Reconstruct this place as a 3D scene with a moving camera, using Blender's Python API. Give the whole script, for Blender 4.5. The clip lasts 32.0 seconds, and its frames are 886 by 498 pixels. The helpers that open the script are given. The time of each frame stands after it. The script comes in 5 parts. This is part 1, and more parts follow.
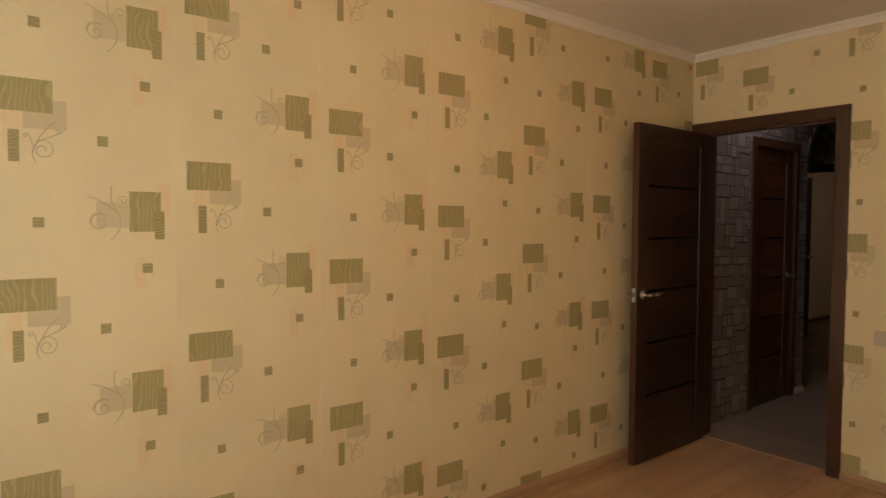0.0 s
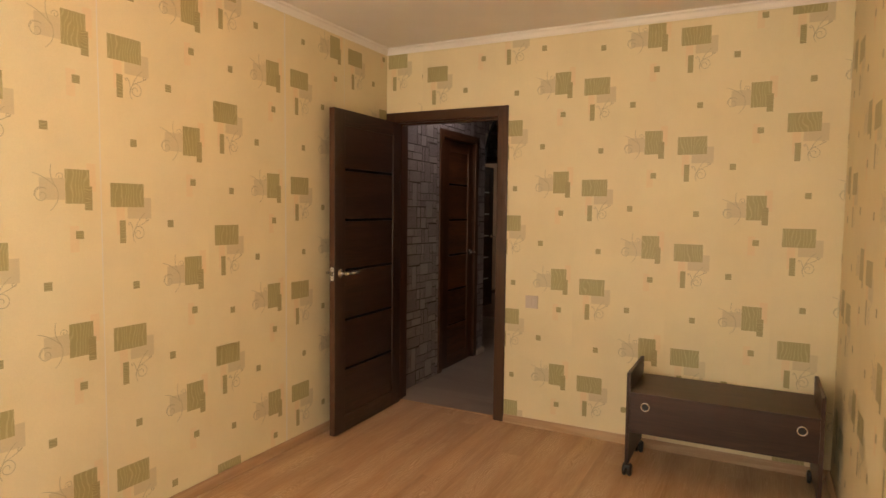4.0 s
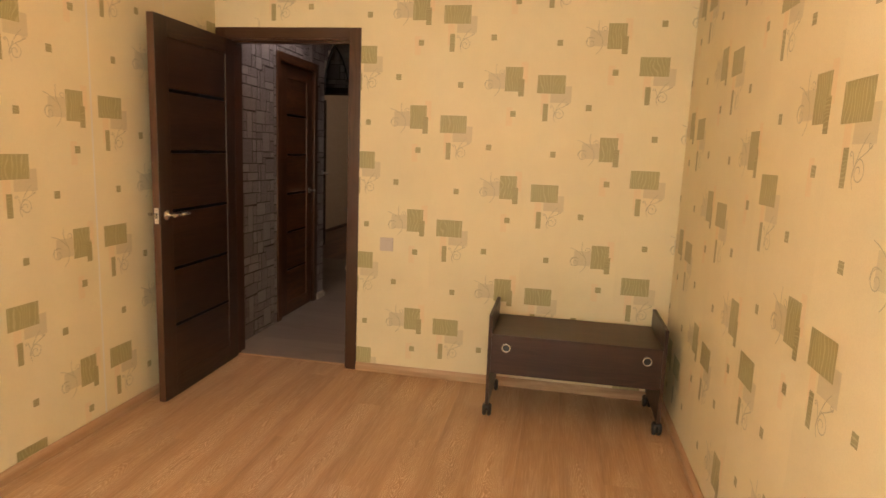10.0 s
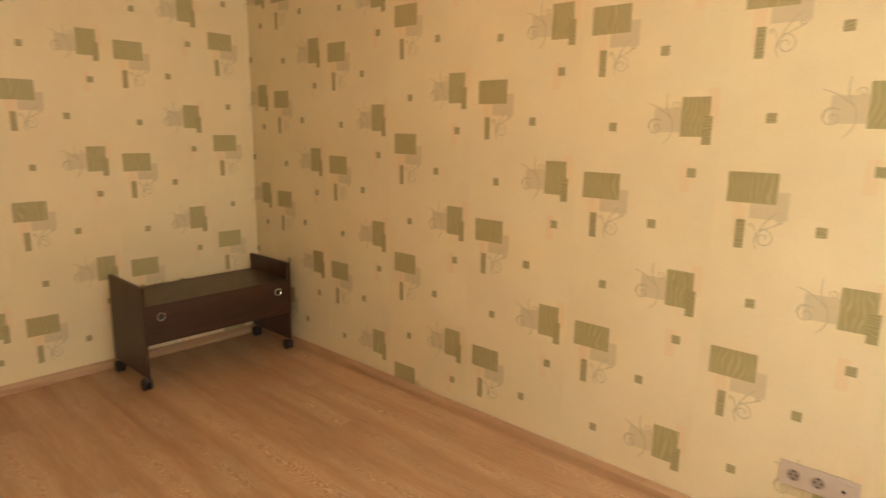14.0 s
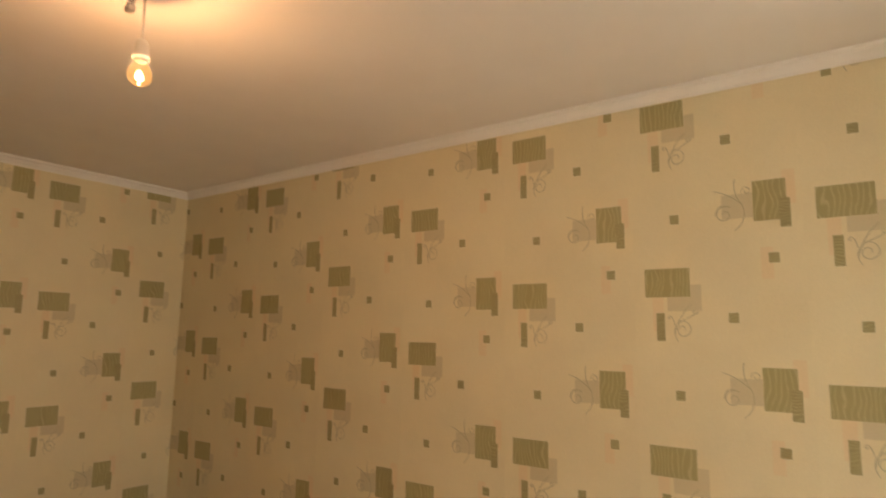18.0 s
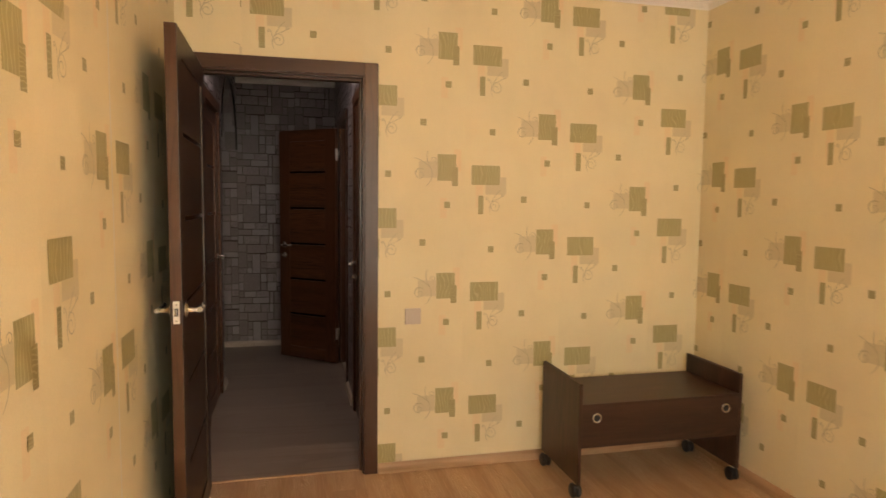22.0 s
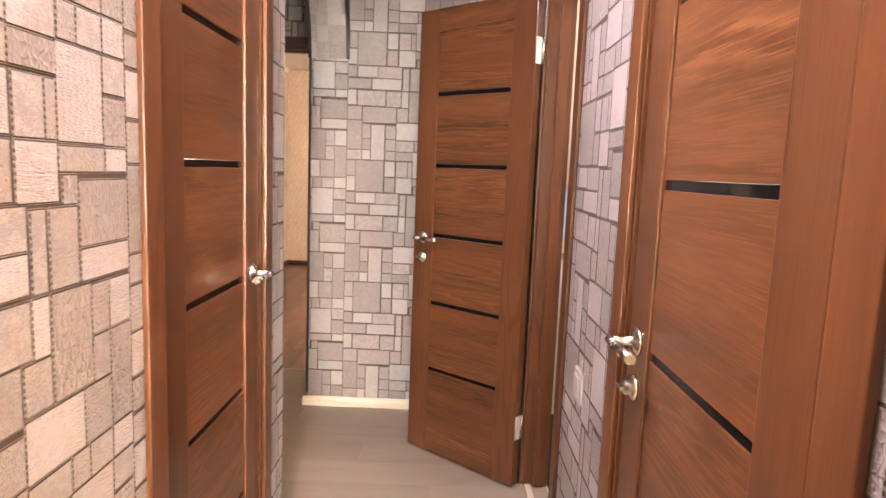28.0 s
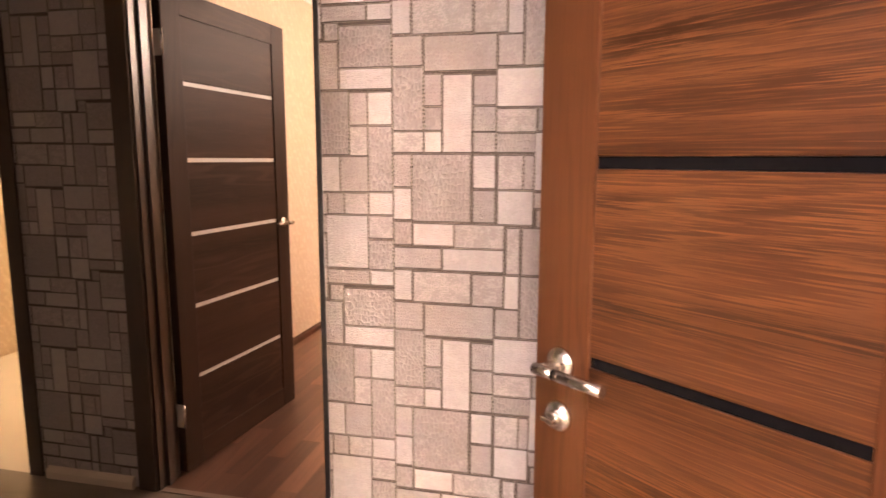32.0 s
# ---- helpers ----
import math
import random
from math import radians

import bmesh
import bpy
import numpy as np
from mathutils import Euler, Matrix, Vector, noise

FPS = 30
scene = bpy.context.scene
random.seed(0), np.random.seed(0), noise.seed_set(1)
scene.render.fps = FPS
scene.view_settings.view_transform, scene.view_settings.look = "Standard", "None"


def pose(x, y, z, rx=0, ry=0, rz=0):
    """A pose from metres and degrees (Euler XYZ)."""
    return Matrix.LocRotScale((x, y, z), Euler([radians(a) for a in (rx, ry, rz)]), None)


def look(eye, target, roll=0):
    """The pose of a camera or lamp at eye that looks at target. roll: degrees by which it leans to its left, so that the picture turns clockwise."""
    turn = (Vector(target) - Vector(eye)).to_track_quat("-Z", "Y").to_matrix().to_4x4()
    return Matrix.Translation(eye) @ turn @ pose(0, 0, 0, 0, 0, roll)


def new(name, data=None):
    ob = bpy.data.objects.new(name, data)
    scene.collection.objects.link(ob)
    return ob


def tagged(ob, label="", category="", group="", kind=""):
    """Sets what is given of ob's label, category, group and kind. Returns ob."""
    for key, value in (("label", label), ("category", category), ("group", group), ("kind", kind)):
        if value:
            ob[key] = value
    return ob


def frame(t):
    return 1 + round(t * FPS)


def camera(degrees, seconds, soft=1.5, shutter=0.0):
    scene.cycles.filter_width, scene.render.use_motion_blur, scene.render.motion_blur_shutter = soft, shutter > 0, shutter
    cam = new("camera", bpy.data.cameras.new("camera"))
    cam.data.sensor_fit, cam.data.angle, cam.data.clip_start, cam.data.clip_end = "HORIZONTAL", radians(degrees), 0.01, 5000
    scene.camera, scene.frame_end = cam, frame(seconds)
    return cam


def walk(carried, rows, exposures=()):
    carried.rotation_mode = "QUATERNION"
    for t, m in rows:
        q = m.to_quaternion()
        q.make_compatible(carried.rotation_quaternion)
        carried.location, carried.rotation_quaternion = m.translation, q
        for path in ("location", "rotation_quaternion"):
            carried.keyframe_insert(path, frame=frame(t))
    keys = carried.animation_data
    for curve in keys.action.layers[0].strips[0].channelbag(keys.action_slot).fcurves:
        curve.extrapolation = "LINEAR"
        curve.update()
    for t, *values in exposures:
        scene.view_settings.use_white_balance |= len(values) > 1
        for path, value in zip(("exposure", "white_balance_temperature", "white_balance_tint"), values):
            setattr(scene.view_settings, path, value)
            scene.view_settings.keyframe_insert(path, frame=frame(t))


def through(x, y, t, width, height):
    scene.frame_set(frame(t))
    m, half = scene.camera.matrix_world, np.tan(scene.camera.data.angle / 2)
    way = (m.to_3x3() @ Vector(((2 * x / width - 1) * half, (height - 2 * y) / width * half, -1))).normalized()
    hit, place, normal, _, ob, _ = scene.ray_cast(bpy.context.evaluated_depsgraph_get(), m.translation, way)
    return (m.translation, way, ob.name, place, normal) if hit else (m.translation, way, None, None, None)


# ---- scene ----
cam = camera(71.7, 32.0, soft=1.5, shutter=0.25)
METRES, EYE, TURN = 8.48, 1.413, -37.4
# seconds, x, y, z as shares of the walk, yaw, pitch, roll
ROWS = [
    (0, 0, 0, 0, 0.01, -2.41, -0.24),
    (0.5, 0.002, -0.0008, -0.0001, -4.48, -2.95, 0.4),
    (1, 0.0052, -0.0024, -0.0007, -8.47, -3.78, 0.75),
    (1.5, 0.008, -0.0035, -0.0002, -12.04, -4.8, 0.84),
    (2, 0.0103, -0.0045, -0.0006, -15.24, -5.07, 1.04),
    (2.5, 0.0125, -0.0057, -0.0009, -17.65, -5.21, 1.01),
    (4.5, 0.0166, -0.0087, -0.0013, -28.8, -6, -0.25),
    (5, 0.0186, -0.0079, -0.0088, -31.12, -14.49, -0.36),
    (5.5, 0.0199, -0.0061, -0.0135, -31.72, -22.18, -0.67),
    (6, 0.0203, -0.0052, -0.0135, -31.89, -23.66, -0.62),
    (6.5, 0.0206, -0.0051, -0.0103, -31.88, -19.19, -0.64),
    (7, 0.0213, -0.0057, -0.003, -32.2, -11.14, -0.6),
    (7.5, 0.0214, -0.006, 0.0046, -32.26, -3.89, -0.74),
    (8, 0.02, -0.0067, 0.0128, -32.91, 3.74, -0.93),
    (8.5, 0.0188, -0.0068, 0.0168, -32.47, 6.83, -1.14),
    (9, 0.023, -0.0013, 0.0092, -31.84, -2.13, -1.47),
    (9.5, 0.0267, 0.0075, 0.0001, -32.92, -10.05, -1.81),
    (10, 0.0125, 0.0303, -0.0029, -41.87, -9.15, -2.25),
    (10.5, -0.0014, 0.0563, -0.004, -46.25, -9.69, -2.01),
    (11, -0.0143, 0.0883, -0.0036, -48.77, -9.55, -1.66),
    (11.5, -0.037, 0.1132, -0.0032, -55.93, -8.92, -2.05),
    (12, -0.0515, 0.1391, -0.0046, -59.71, -9.09, -1.73),
    (12.5, -0.0605, 0.1624, -0.0039, -65.12, -8.16, -1.59),
    (13, -0.0792, 0.1787, -0.0037, -74.7, -9.84, -0.33),
    (13.5, -0.0915, 0.1772, -0.0045, -85.77, -11.65, -0.84),
    (14, -0.103, 0.164, -0.0035, -100.18, -11.18, -0.87),
    (14.5, -0.1067, 0.1609, -0.0008, -111.95, -11.53, -0.66),
    (15, -0.111, 0.1566, 0.001, -123.92, -11.91, 0.2),
    (15.5, -0.1137, 0.1546, 0.0017, -132.73, -12.8, 0.37),
    (16.4, -0.113, 0.155, 0.007, -139, -9.5, 0.2),
    (17.5, -0.1099, 0.1562, 0.0192, -115.29, -1.84, -0.04),
    (18, -0.1082, 0.1662, 0.0242, -106.69, 8.07, -0.84),
    (18.5, -0.1084, 0.1699, 0.0288, -100.39, 12.37, -0.02),
    (19, -0.1076, 0.1701, 0.0264, -98.4, 8.95, 0.44),
    (19.5, -0.1071, 0.1723, 0.0142, -96.47, -0.34, -0.03),
    (20, -0.1081, 0.1697, 0.0018, -92.78, -9.58, -0.84),
    (20.5, -0.1059, 0.1712, 0.0004, -87.66, -10.68, -1.37),
    (21, -0.0915, 0.1829, 0.0005, -81.35, -9.29, -1.75),
    (21.5, -0.0759, 0.1981, -0.0024, -73.23, -7.45, -1.63),
    (22, -0.0543, 0.2144, -0.0015, -66.16, -4.43, -0.62),
    (22.5, -0.0299, 0.2278, -0.0006, -61.08, -4.05, -0.25),
    (23, -0.0046, 0.2494, -0, -60.2, -3.87, 1.05),
    (23.5, 0.0205, 0.2691, -0.0016, -58.09, -4.71, 1.2),
    (24, 0.0485, 0.2878, -0.0028, -55.18, -5.21, 0.28),
    (24.5, 0.0701, 0.3099, -0.0045, -54.98, -5.25, 0.69),
    (25, 0.0907, 0.3304, -0.0063, -55.4, -6.23, 0.22),
    (25.5, 0.1154, 0.3459, -0.007, -54.15, -6, -0.14),
    (27.5, 0.191, 0.3975, -0.0117, -50.44, -7.26, -1.69),
    (28, 0.2092, 0.4143, -0.0123, -52.21, -7.27, -2.24),
    (28.5, 0.224, 0.4288, -0.0117, -55.68, -7.38, -1.31),
    (29, 0.2461, 0.4452, -0.0109, -54.96, -7.31, -1.25),
    (29.5, 0.2661, 0.4603, -0.0109, -54.43, -7.93, -2.01),
    (30, 0.2884, 0.4807, -0.0099, -56.5, -7.48, -1.36),
    (30.5, 0.3121, 0.4965, -0.0098, -54.87, -7.43, -0.47),
    (31, 0.3355, 0.5117, -0.0092, -51.75, -7.87, -0.93),
    (31.5, 0.3541, 0.5311, -0.0088, -49.1, -7.66, -1.49),
    (32, 0.3715, 0.5494, -0.0093, -39.9, -8.29, -0.12),
]
EXPOSURES = [(0, 1, 6500, 10), (1, 1.5, 6500, 10), (2, 1.75, 6500, 10), (4.5, 2, 6500, 10), (5, 2.2, 6500, 10), (6, 2.15, 6500, 10), (8, 2.1, 6500, 10), (9, 1.9, 6500, 10), (10, 2.15, 6650, 11), (13, 2.2, 6650, 11), (14, 1.77, 6550, 10), (15, 1.28, 6500, 10), (15.5, 1.2, 6500, 10), (16.4, 0.7, 6500, 10), (17.5, 0.92, 6500, 10), (19, 1.02, 6500, 10), (20.5, 1.6, 6500, 10), (21, 1.74, 6500, 10), (22, 2.1, 6500, 10), (23, 2.25, 6500, 10), (24, 2.45, 6500, 10), (25, 2.7, 6500, 10), (25.5, 2.85, 6500, 10), (26.4, 3.5, 6400, 10), (27, 4.5, 6150, 10), (27.5, 6.05, 6050, 10), (28, 6.05, 6050, 10), (29, 6.15, 6550, 16), (30, 6, 6280, 13), (31, 5.98, 7000, 24), (32, 6.2, 7000, 24)]
walk(cam, [(t, pose(0, 0, EYE, 0, 0, TURN) @ pose(METRES * x, METRES * y, METRES * z, 90 + pitch, roll, yaw)) for t, x, y, z, yaw, pitch, roll in ROWS], EXPOSURES)

# ---- plan (metres) ----
YS, YN, XE, XW, H = -0.525, 2.25, 3.80, -0.62, 2.52   # bedroom: south, north, door wall, window wall, height
XC = 3.95                                            # corridor side of the door wall
CS, CN = 1.34, 2.25                                  # corridor: south and north walls
XEND = 6.80                                          # stone-papered end wall of the corridor
YA = 2.44                                            # hall side of the arch wall
XL = 7.35                                            # wall with the living-room door
ARCH0, ARCH1, SPRING = 5.57, 6.80, 1.86              # arch

# ---- world and lights ----
world = bpy.data.worlds.new("sky")
scene.world = world
world.use_nodes = True
wt = world.node_tree
sky = wt.nodes.new("ShaderNodeTexSky")
sky.sky_type = "NISHITA"
sky.sun_disc = False
sky.sun_elevation, sky.sun_rotation = radians(35), radians(120)
wt.links.new(sky.outputs[0], wt.nodes["Background"].inputs[0])
wt.nodes["Background"].inputs[1].default_value = 0.08

sun = new("sun", bpy.data.lights.new("sun", "SUN"))
sun.data.energy, sun.data.angle, sun.data.color = 0.8, radians(10), (1, 0.95, 0.88)
sun.matrix_world = look((0, 0, 0), (1.0, -0.6, -0.8))


def area_lamp(name, eye, target, w, h, watts, colour):
    lamp = new(name, bpy.data.lights.new(name, "AREA"))
    lamp.data.shape, lamp.data.size, lamp.data.size_y = "RECTANGLE", w, h
    lamp.data.energy, lamp.data.color = watts, colour
    lamp.matrix_world = look(eye, target)
    return lamp


def point_lamp(name, at, watts, radius, colour):
    lamp = new(name, bpy.data.lights.new(name, "POINT"))
    lamp.data.energy, lamp.data.shadow_soft_size, lamp.data.color = watts, radius, colour
    lamp.location = at
    return lamp


area_lamp("window_light", (-0.80, 0.825, 1.33), (3, 0.825, 1.3), 2.15, 1.74, 80, (1.0, 0.835, 0.625))
point_lamp("bulb_light", (1.64, 0.93, 2.262), 3.9, 0.010, (1.0, 0.50, 0.22))
point_lamp("bathroom_light", (5.75, 0.45, 2.25), 0.62, 0.15, (1.0, 0.86, 0.77))
# two unseen fill lamps, added to brighten the far rooms and the hall
point_lamp("living_room_fill", (9.4, 1.9, 2.2), 2.0, 0.12, (1.0, 0.79, 0.62))
point_lamp("kitchen_fill", (8.6, 4.9, 2.2), 0.75, 0.08, (1.0, 0.80, 0.5))

# fill lamp added to brighten the corridor; no such source is known
area_lamp("corridor_fill", (4.40, 2.09, 2.44), (4.40, 1.25, 1.0), 1.1, 0.20, 2.5, (1.0, 0.80, 0.75))


# ---- materials ----
def material(name):
    m = bpy.data.materials.new(name)
    m.use_nodes = True
    return m, m.node_tree.nodes, m.node_tree.links, m.node_tree.nodes["Principled BSDF"]


def set_in(node, **values):
    for key, value in values.items():
        node.inputs[key.replace("_", " ")].default_value = value


def math_node(n, l, op, a, b=None):
    q = n.new("ShaderNodeMath")
    q.operation = op
    for k, v in ((0, a), (1, b)):
        if v is None:
            continue
        if isinstance(v, (int, float)):
            q.inputs[k].default_value = v
        else:
            l.new(v, q.inputs[k])
    return q.outputs[0]


def coords(n, l, scale, spread=0.0):
    """Object coordinates, moved by the object's own random number, then scaled."""
    tc = n.new("ShaderNodeTexCoord")
    mp = n.new("ShaderNodeMapping")
    mp.inputs["Scale"].default_value = scale
    src = tc.outputs["Object"]
    if spread:
        info = n.new("ShaderNodeObjectInfo")
        cmb = n.new("ShaderNodeCombineXYZ")
        v = math_node(n, l, "MULTIPLY", info.outputs["Random"], spread)
        for k in range(3):
            l.new(v, cmb.inputs[k])
        add = n.new("ShaderNodeVectorMath")
        l.new(src, add.inputs[0])
        l.new(cmb.outputs[0], add.inputs[1])
        src = add.outputs[0]
    l.new(src, mp.inputs["Vector"])
    return mp.outputs["Vector"]


def noise_of(n, l, vec, scale, detail=4.0, rough=0.55):
    q = n.new("ShaderNodeTexNoise")
    set_in(q, Scale=scale, Detail=detail, Roughness=rough)
    l.new(vec, q.inputs["Vector"])
    return q.outputs["Fac"]


def ramp_of(n, l, fac, stops):
    q = n.new("ShaderNodeValToRGB")
    while len(q.color_ramp.elements) < len(stops):
        q.color_ramp.elements.new(0.5)
    for e, (p, c) in zip(q.color_ramp.elements, stops):
        e.position, e.color = p, (*c, 1)
    l.new(fac, q.inputs["Fac"])
    return q.outputs["Color"]


def mix_of(n, l, fac, a, b, mode="MIX"):
    q = n.new("ShaderNodeMix")
    q.data_type, q.blend_type = "RGBA", mode
    for key, v in ((0, fac), (6, a), (7, b)):
        if isinstance(v, (int, float)):
            q.inputs[key].default_value = v
        elif isinstance(v, tuple):
            q.inputs[key].default_value = (*v, 1)
        else:
            l.new(v, q.inputs[key])
    return q.outputs[2]


def bump_of(n, l, p, height, strength, distance=0.002):
    q = n.new("ShaderNodeBump")
    set_in(q, Strength=strength, Distance=distance)
    l.new(height, q.inputs["Height"])
    l.new(q.outputs[0], p.inputs["Normal"])


def shade(c, f):
    return tuple(min(1.0, v * f) for v in c)


def plain(name, colour, rough=0.5, metal=0.0, vary=0.06, grain=60.0, bump=0.1):
    """A plain painted, moulded or cast surface with slight blotches and fine relief."""
    m, n, l, p = material(name)
    v = coords(n, l, (1, 1, 1), 3.0)
    a = noise_of(n, l, v, 4.0)
    b = noise_of(n, l, v, grain, 2.0)
    l.new(ramp_of(n, l, a, [(0.3, shade(colour, 1 - vary)), (0.7, shade(colour, 1 + vary))]), p.inputs["Base Color"])
    set_in(p, Roughness=rough, Metallic=metal)
    if bump:
        bump_of(n, l, p, b, bump)
    return m


def wood(name, base, line, along, rough=0.4, ring=38.0, across=6.0, figure=0.45, spread=7.0, bump=0.15, vary=0.18, fine=90.0, long=0.11, band=0.35, pore=0.5, jag=0.02, thin=0.55, tone=0.085, spec=0.5):
    """Wood whose grain runs along the axis `along` (0, 1, 2): broad bands, figure lines, pores and board-to-board tone."""
    m, n, l, p = material(name)
    s = [across] * 3
    s[along] = across * long
    v = coords(n, l, tuple(s), spread)
    field = noise_of(n, l, v, 0.9, 2.0, 0.45)
    s2 = [fine] * 3
    s2[along] = fine * 0.02
    pores = noise_of(n, l, coords(n, l, tuple(s2), spread), 1.0, 3.0, 0.6)
    field = math_node(n, l, "ADD", field, math_node(n, l, "MULTIPLY", pores, jag))
    sine = math_node(n, l, "SINE", math_node(n, l, "MULTIPLY", field, ring * 6.28))
    s3 = [across] * 3
    s3[along] = across * 0.05
    broad = noise_of(n, l, coords(n, l, tuple(s3), spread), band, 2.0)
    body = ramp_of(n, l, broad, [(0.32, shade(base, 1 - vary)), (0.68, shade(base, 1 + vary))])
    where = ramp_of(n, l, noise_of(n, l, v, 0.5, 1.0), [(0.42, (0.15, 0.15, 0.15)), (0.6, (1, 1, 1))])
    fac = math_node(n, l, "MULTIPLY", ramp_of(n, l, math_node(n, l, "ADD", math_node(n, l, "MULTIPLY", sine, 0.5), 0.5), [(thin, (0, 0, 0)), (1.0, (1, 1, 1))]), figure)
    fac = math_node(n, l, "MULTIPLY", fac, where)
    c = mix_of(n, l, fac, body, line)
    c = mix_of(n, l, math_node(n, l, "MULTIPLY", ramp_of(n, l, pores, [(0.48, (0, 0, 0)), (0.72, (1, 1, 1))]), pore), c, line)
    info = n.new("ShaderNodeObjectInfo")
    each = ramp_of(n, l, info.outputs["Random"], [(0.0, shade((1, 1, 1), 1 - tone)), (1.0, shade((1, 1, 1), 1 + tone))])
    c = mix_of(n, l, 1.0, c, each, "MULTIPLY")
    l.new(c, p.inputs["Base Color"])
    set_in(p, Roughness=rough)
    p.inputs["Specular IOR Level"].default_value = spec
    bump_of(n, l, p, pores, bump, 0.001)
    return m


def oak(name, base, line, width):
    """Limed oak planks along x: nested arches of pale grain down the middle of each plank, straight streaks beside them."""
    m, n, l, p = material(name)
    tc = n.new("ShaderNodeTexCoord")
    xyz = n.new("ShaderNodeSeparateXYZ")
    l.new(tc.outputs["Object"], xyz.inputs[0])
    x, y = xyz.outputs[0], xyz.outputs[1]
    info = n.new("ShaderNodeObjectInfo")
    rnd = info.outputs["Random"]
    sway = math_node(n, l, "SUBTRACT", noise_of(n, l, coords(n, l, (2.2, 3.0, 1), 40.0), 1.0, 1.0), 0.5)
    u = math_node(n, l, "ADD", math_node(n, l, "SUBTRACT", y, width / 2), math_node(n, l, "MULTIPLY", sway, 0.11))
    uu = math_node(n, l, "POWER", math_node(n, l, "ABSOLUTE", math_node(n, l, "DIVIDE", u, 0.036)), 1.6)
    way = math_node(n, l, "SUBTRACT", math_node(n, l, "MULTIPLY", math_node(n, l, "GREATER_THAN", math_node(n, l, "FRACT", math_node(n, l, "MULTIPLY", rnd, 7.3)), 0.5), 2.0), 1.0)
    jag = noise_of(n, l, coords(n, l, (34, 90, 1), 40.0), 1.0, 3.0, 0.6)
    drift = noise_of(n, l, coords(n, l, (5, 9, 1), 40.0), 1.0, 1.0)
    f = math_node(n, l, "ADD", math_node(n, l, "MULTIPLY", math_node(n, l, "MULTIPLY", x, way), 20.0), math_node(n, l, "MULTIPLY", uu, 4.6))
    f = math_node(n, l, "ADD", f, math_node(n, l, "ADD", math_node(n, l, "MULTIPLY", jag, 2.2), math_node(n, l, "MULTIPLY", drift, 9.0)))
    arch = ramp_of(n, l, math_node(n, l, "FRACT", f), [(0.0, (1, 1, 1)), (0.28, (0, 0, 0)), (0.80, (0.0, 0.0, 0.0)), (1.0, (1, 1, 1))])
    where = ramp_of(n, l, math_node(n, l, "MULTIPLY", uu, 0.25), [(0.30, (1, 1, 1)), (0.75, (0.10, 0.10, 0.10))])
    patch = ramp_of(n, l, noise_of(n, l, coords(n, l, (1.6, 2.0, 1), 40.0), 1.0, 1.0), [(0.36, (0.22, 0.22, 0.22)), (0.54, (1, 1, 1))])
    streak = noise_of(n, l, coords(n, l, (7, 380, 1), 40.0), 1.0, 3.0, 0.6)
    broad = noise_of(n, l, coords(n, l, (0.8, 14, 1), 40.0), 1.0, 2.0)
    c = ramp_of(n, l, broad, [(0.30, shade(base, 0.86)), (0.70, shade(base, 1.12))])
    c = mix_of(n, l, math_node(n, l, "MULTIPLY", math_node(n, l, "MULTIPLY", arch, where), math_node(n, l, "MULTIPLY", patch, 0.92)), c, line)
    c = mix_of(n, l, math_node(n, l, "MULTIPLY", ramp_of(n, l, streak, [(0.46, (0, 0, 0)), (0.72, (1, 1, 1))]), 0.42), c, line)
    c = mix_of(n, l, 1.0, c, ramp_of(n, l, rnd, [(0.0, (0.93, 0.92, 0.91)), (1.0, (1.05, 1.05, 1.05))]), "MULTIPLY")
    l.new(c, p.inputs["Base Color"])
    set_in(p, Roughness=0.38)
    bump_of(n, l, p, streak, 0.12, 0.001)
    return m


def paper(name, colour, rough=0.7, bump=0.35, vary=0.05):
    """Embossed vinyl wallpaper ground: fine woven relief and faint blotches."""
    m, n, l, p = material(name)
    v = coords(n, l, (1, 1, 1))
    w = noise_of(n, l, coords(n, l, (420, 420, 300)), 1.0, 2.0)
    big = noise_of(n, l, v, 2.2)
    c = ramp_of(n, l, big, [(0.3, shade(colour, 1 - vary)), (0.7, shade(colour, 1 + vary))])
    c = mix_of(n, l, 1.0, c, ramp_of(n, l, w, [(0.3, (0.93, 0.93, 0.92)), (0.7, (1.0, 1.0, 1.0))]), "MULTIPLY")
    l.new(c, p.inputs["Base Color"])
    set_in(p, Roughness=rough)
    p.inputs["Specular IOR Level"].default_value = 0.3
    bump_of(n, l, p, w, bump, 0.0008)
    return m


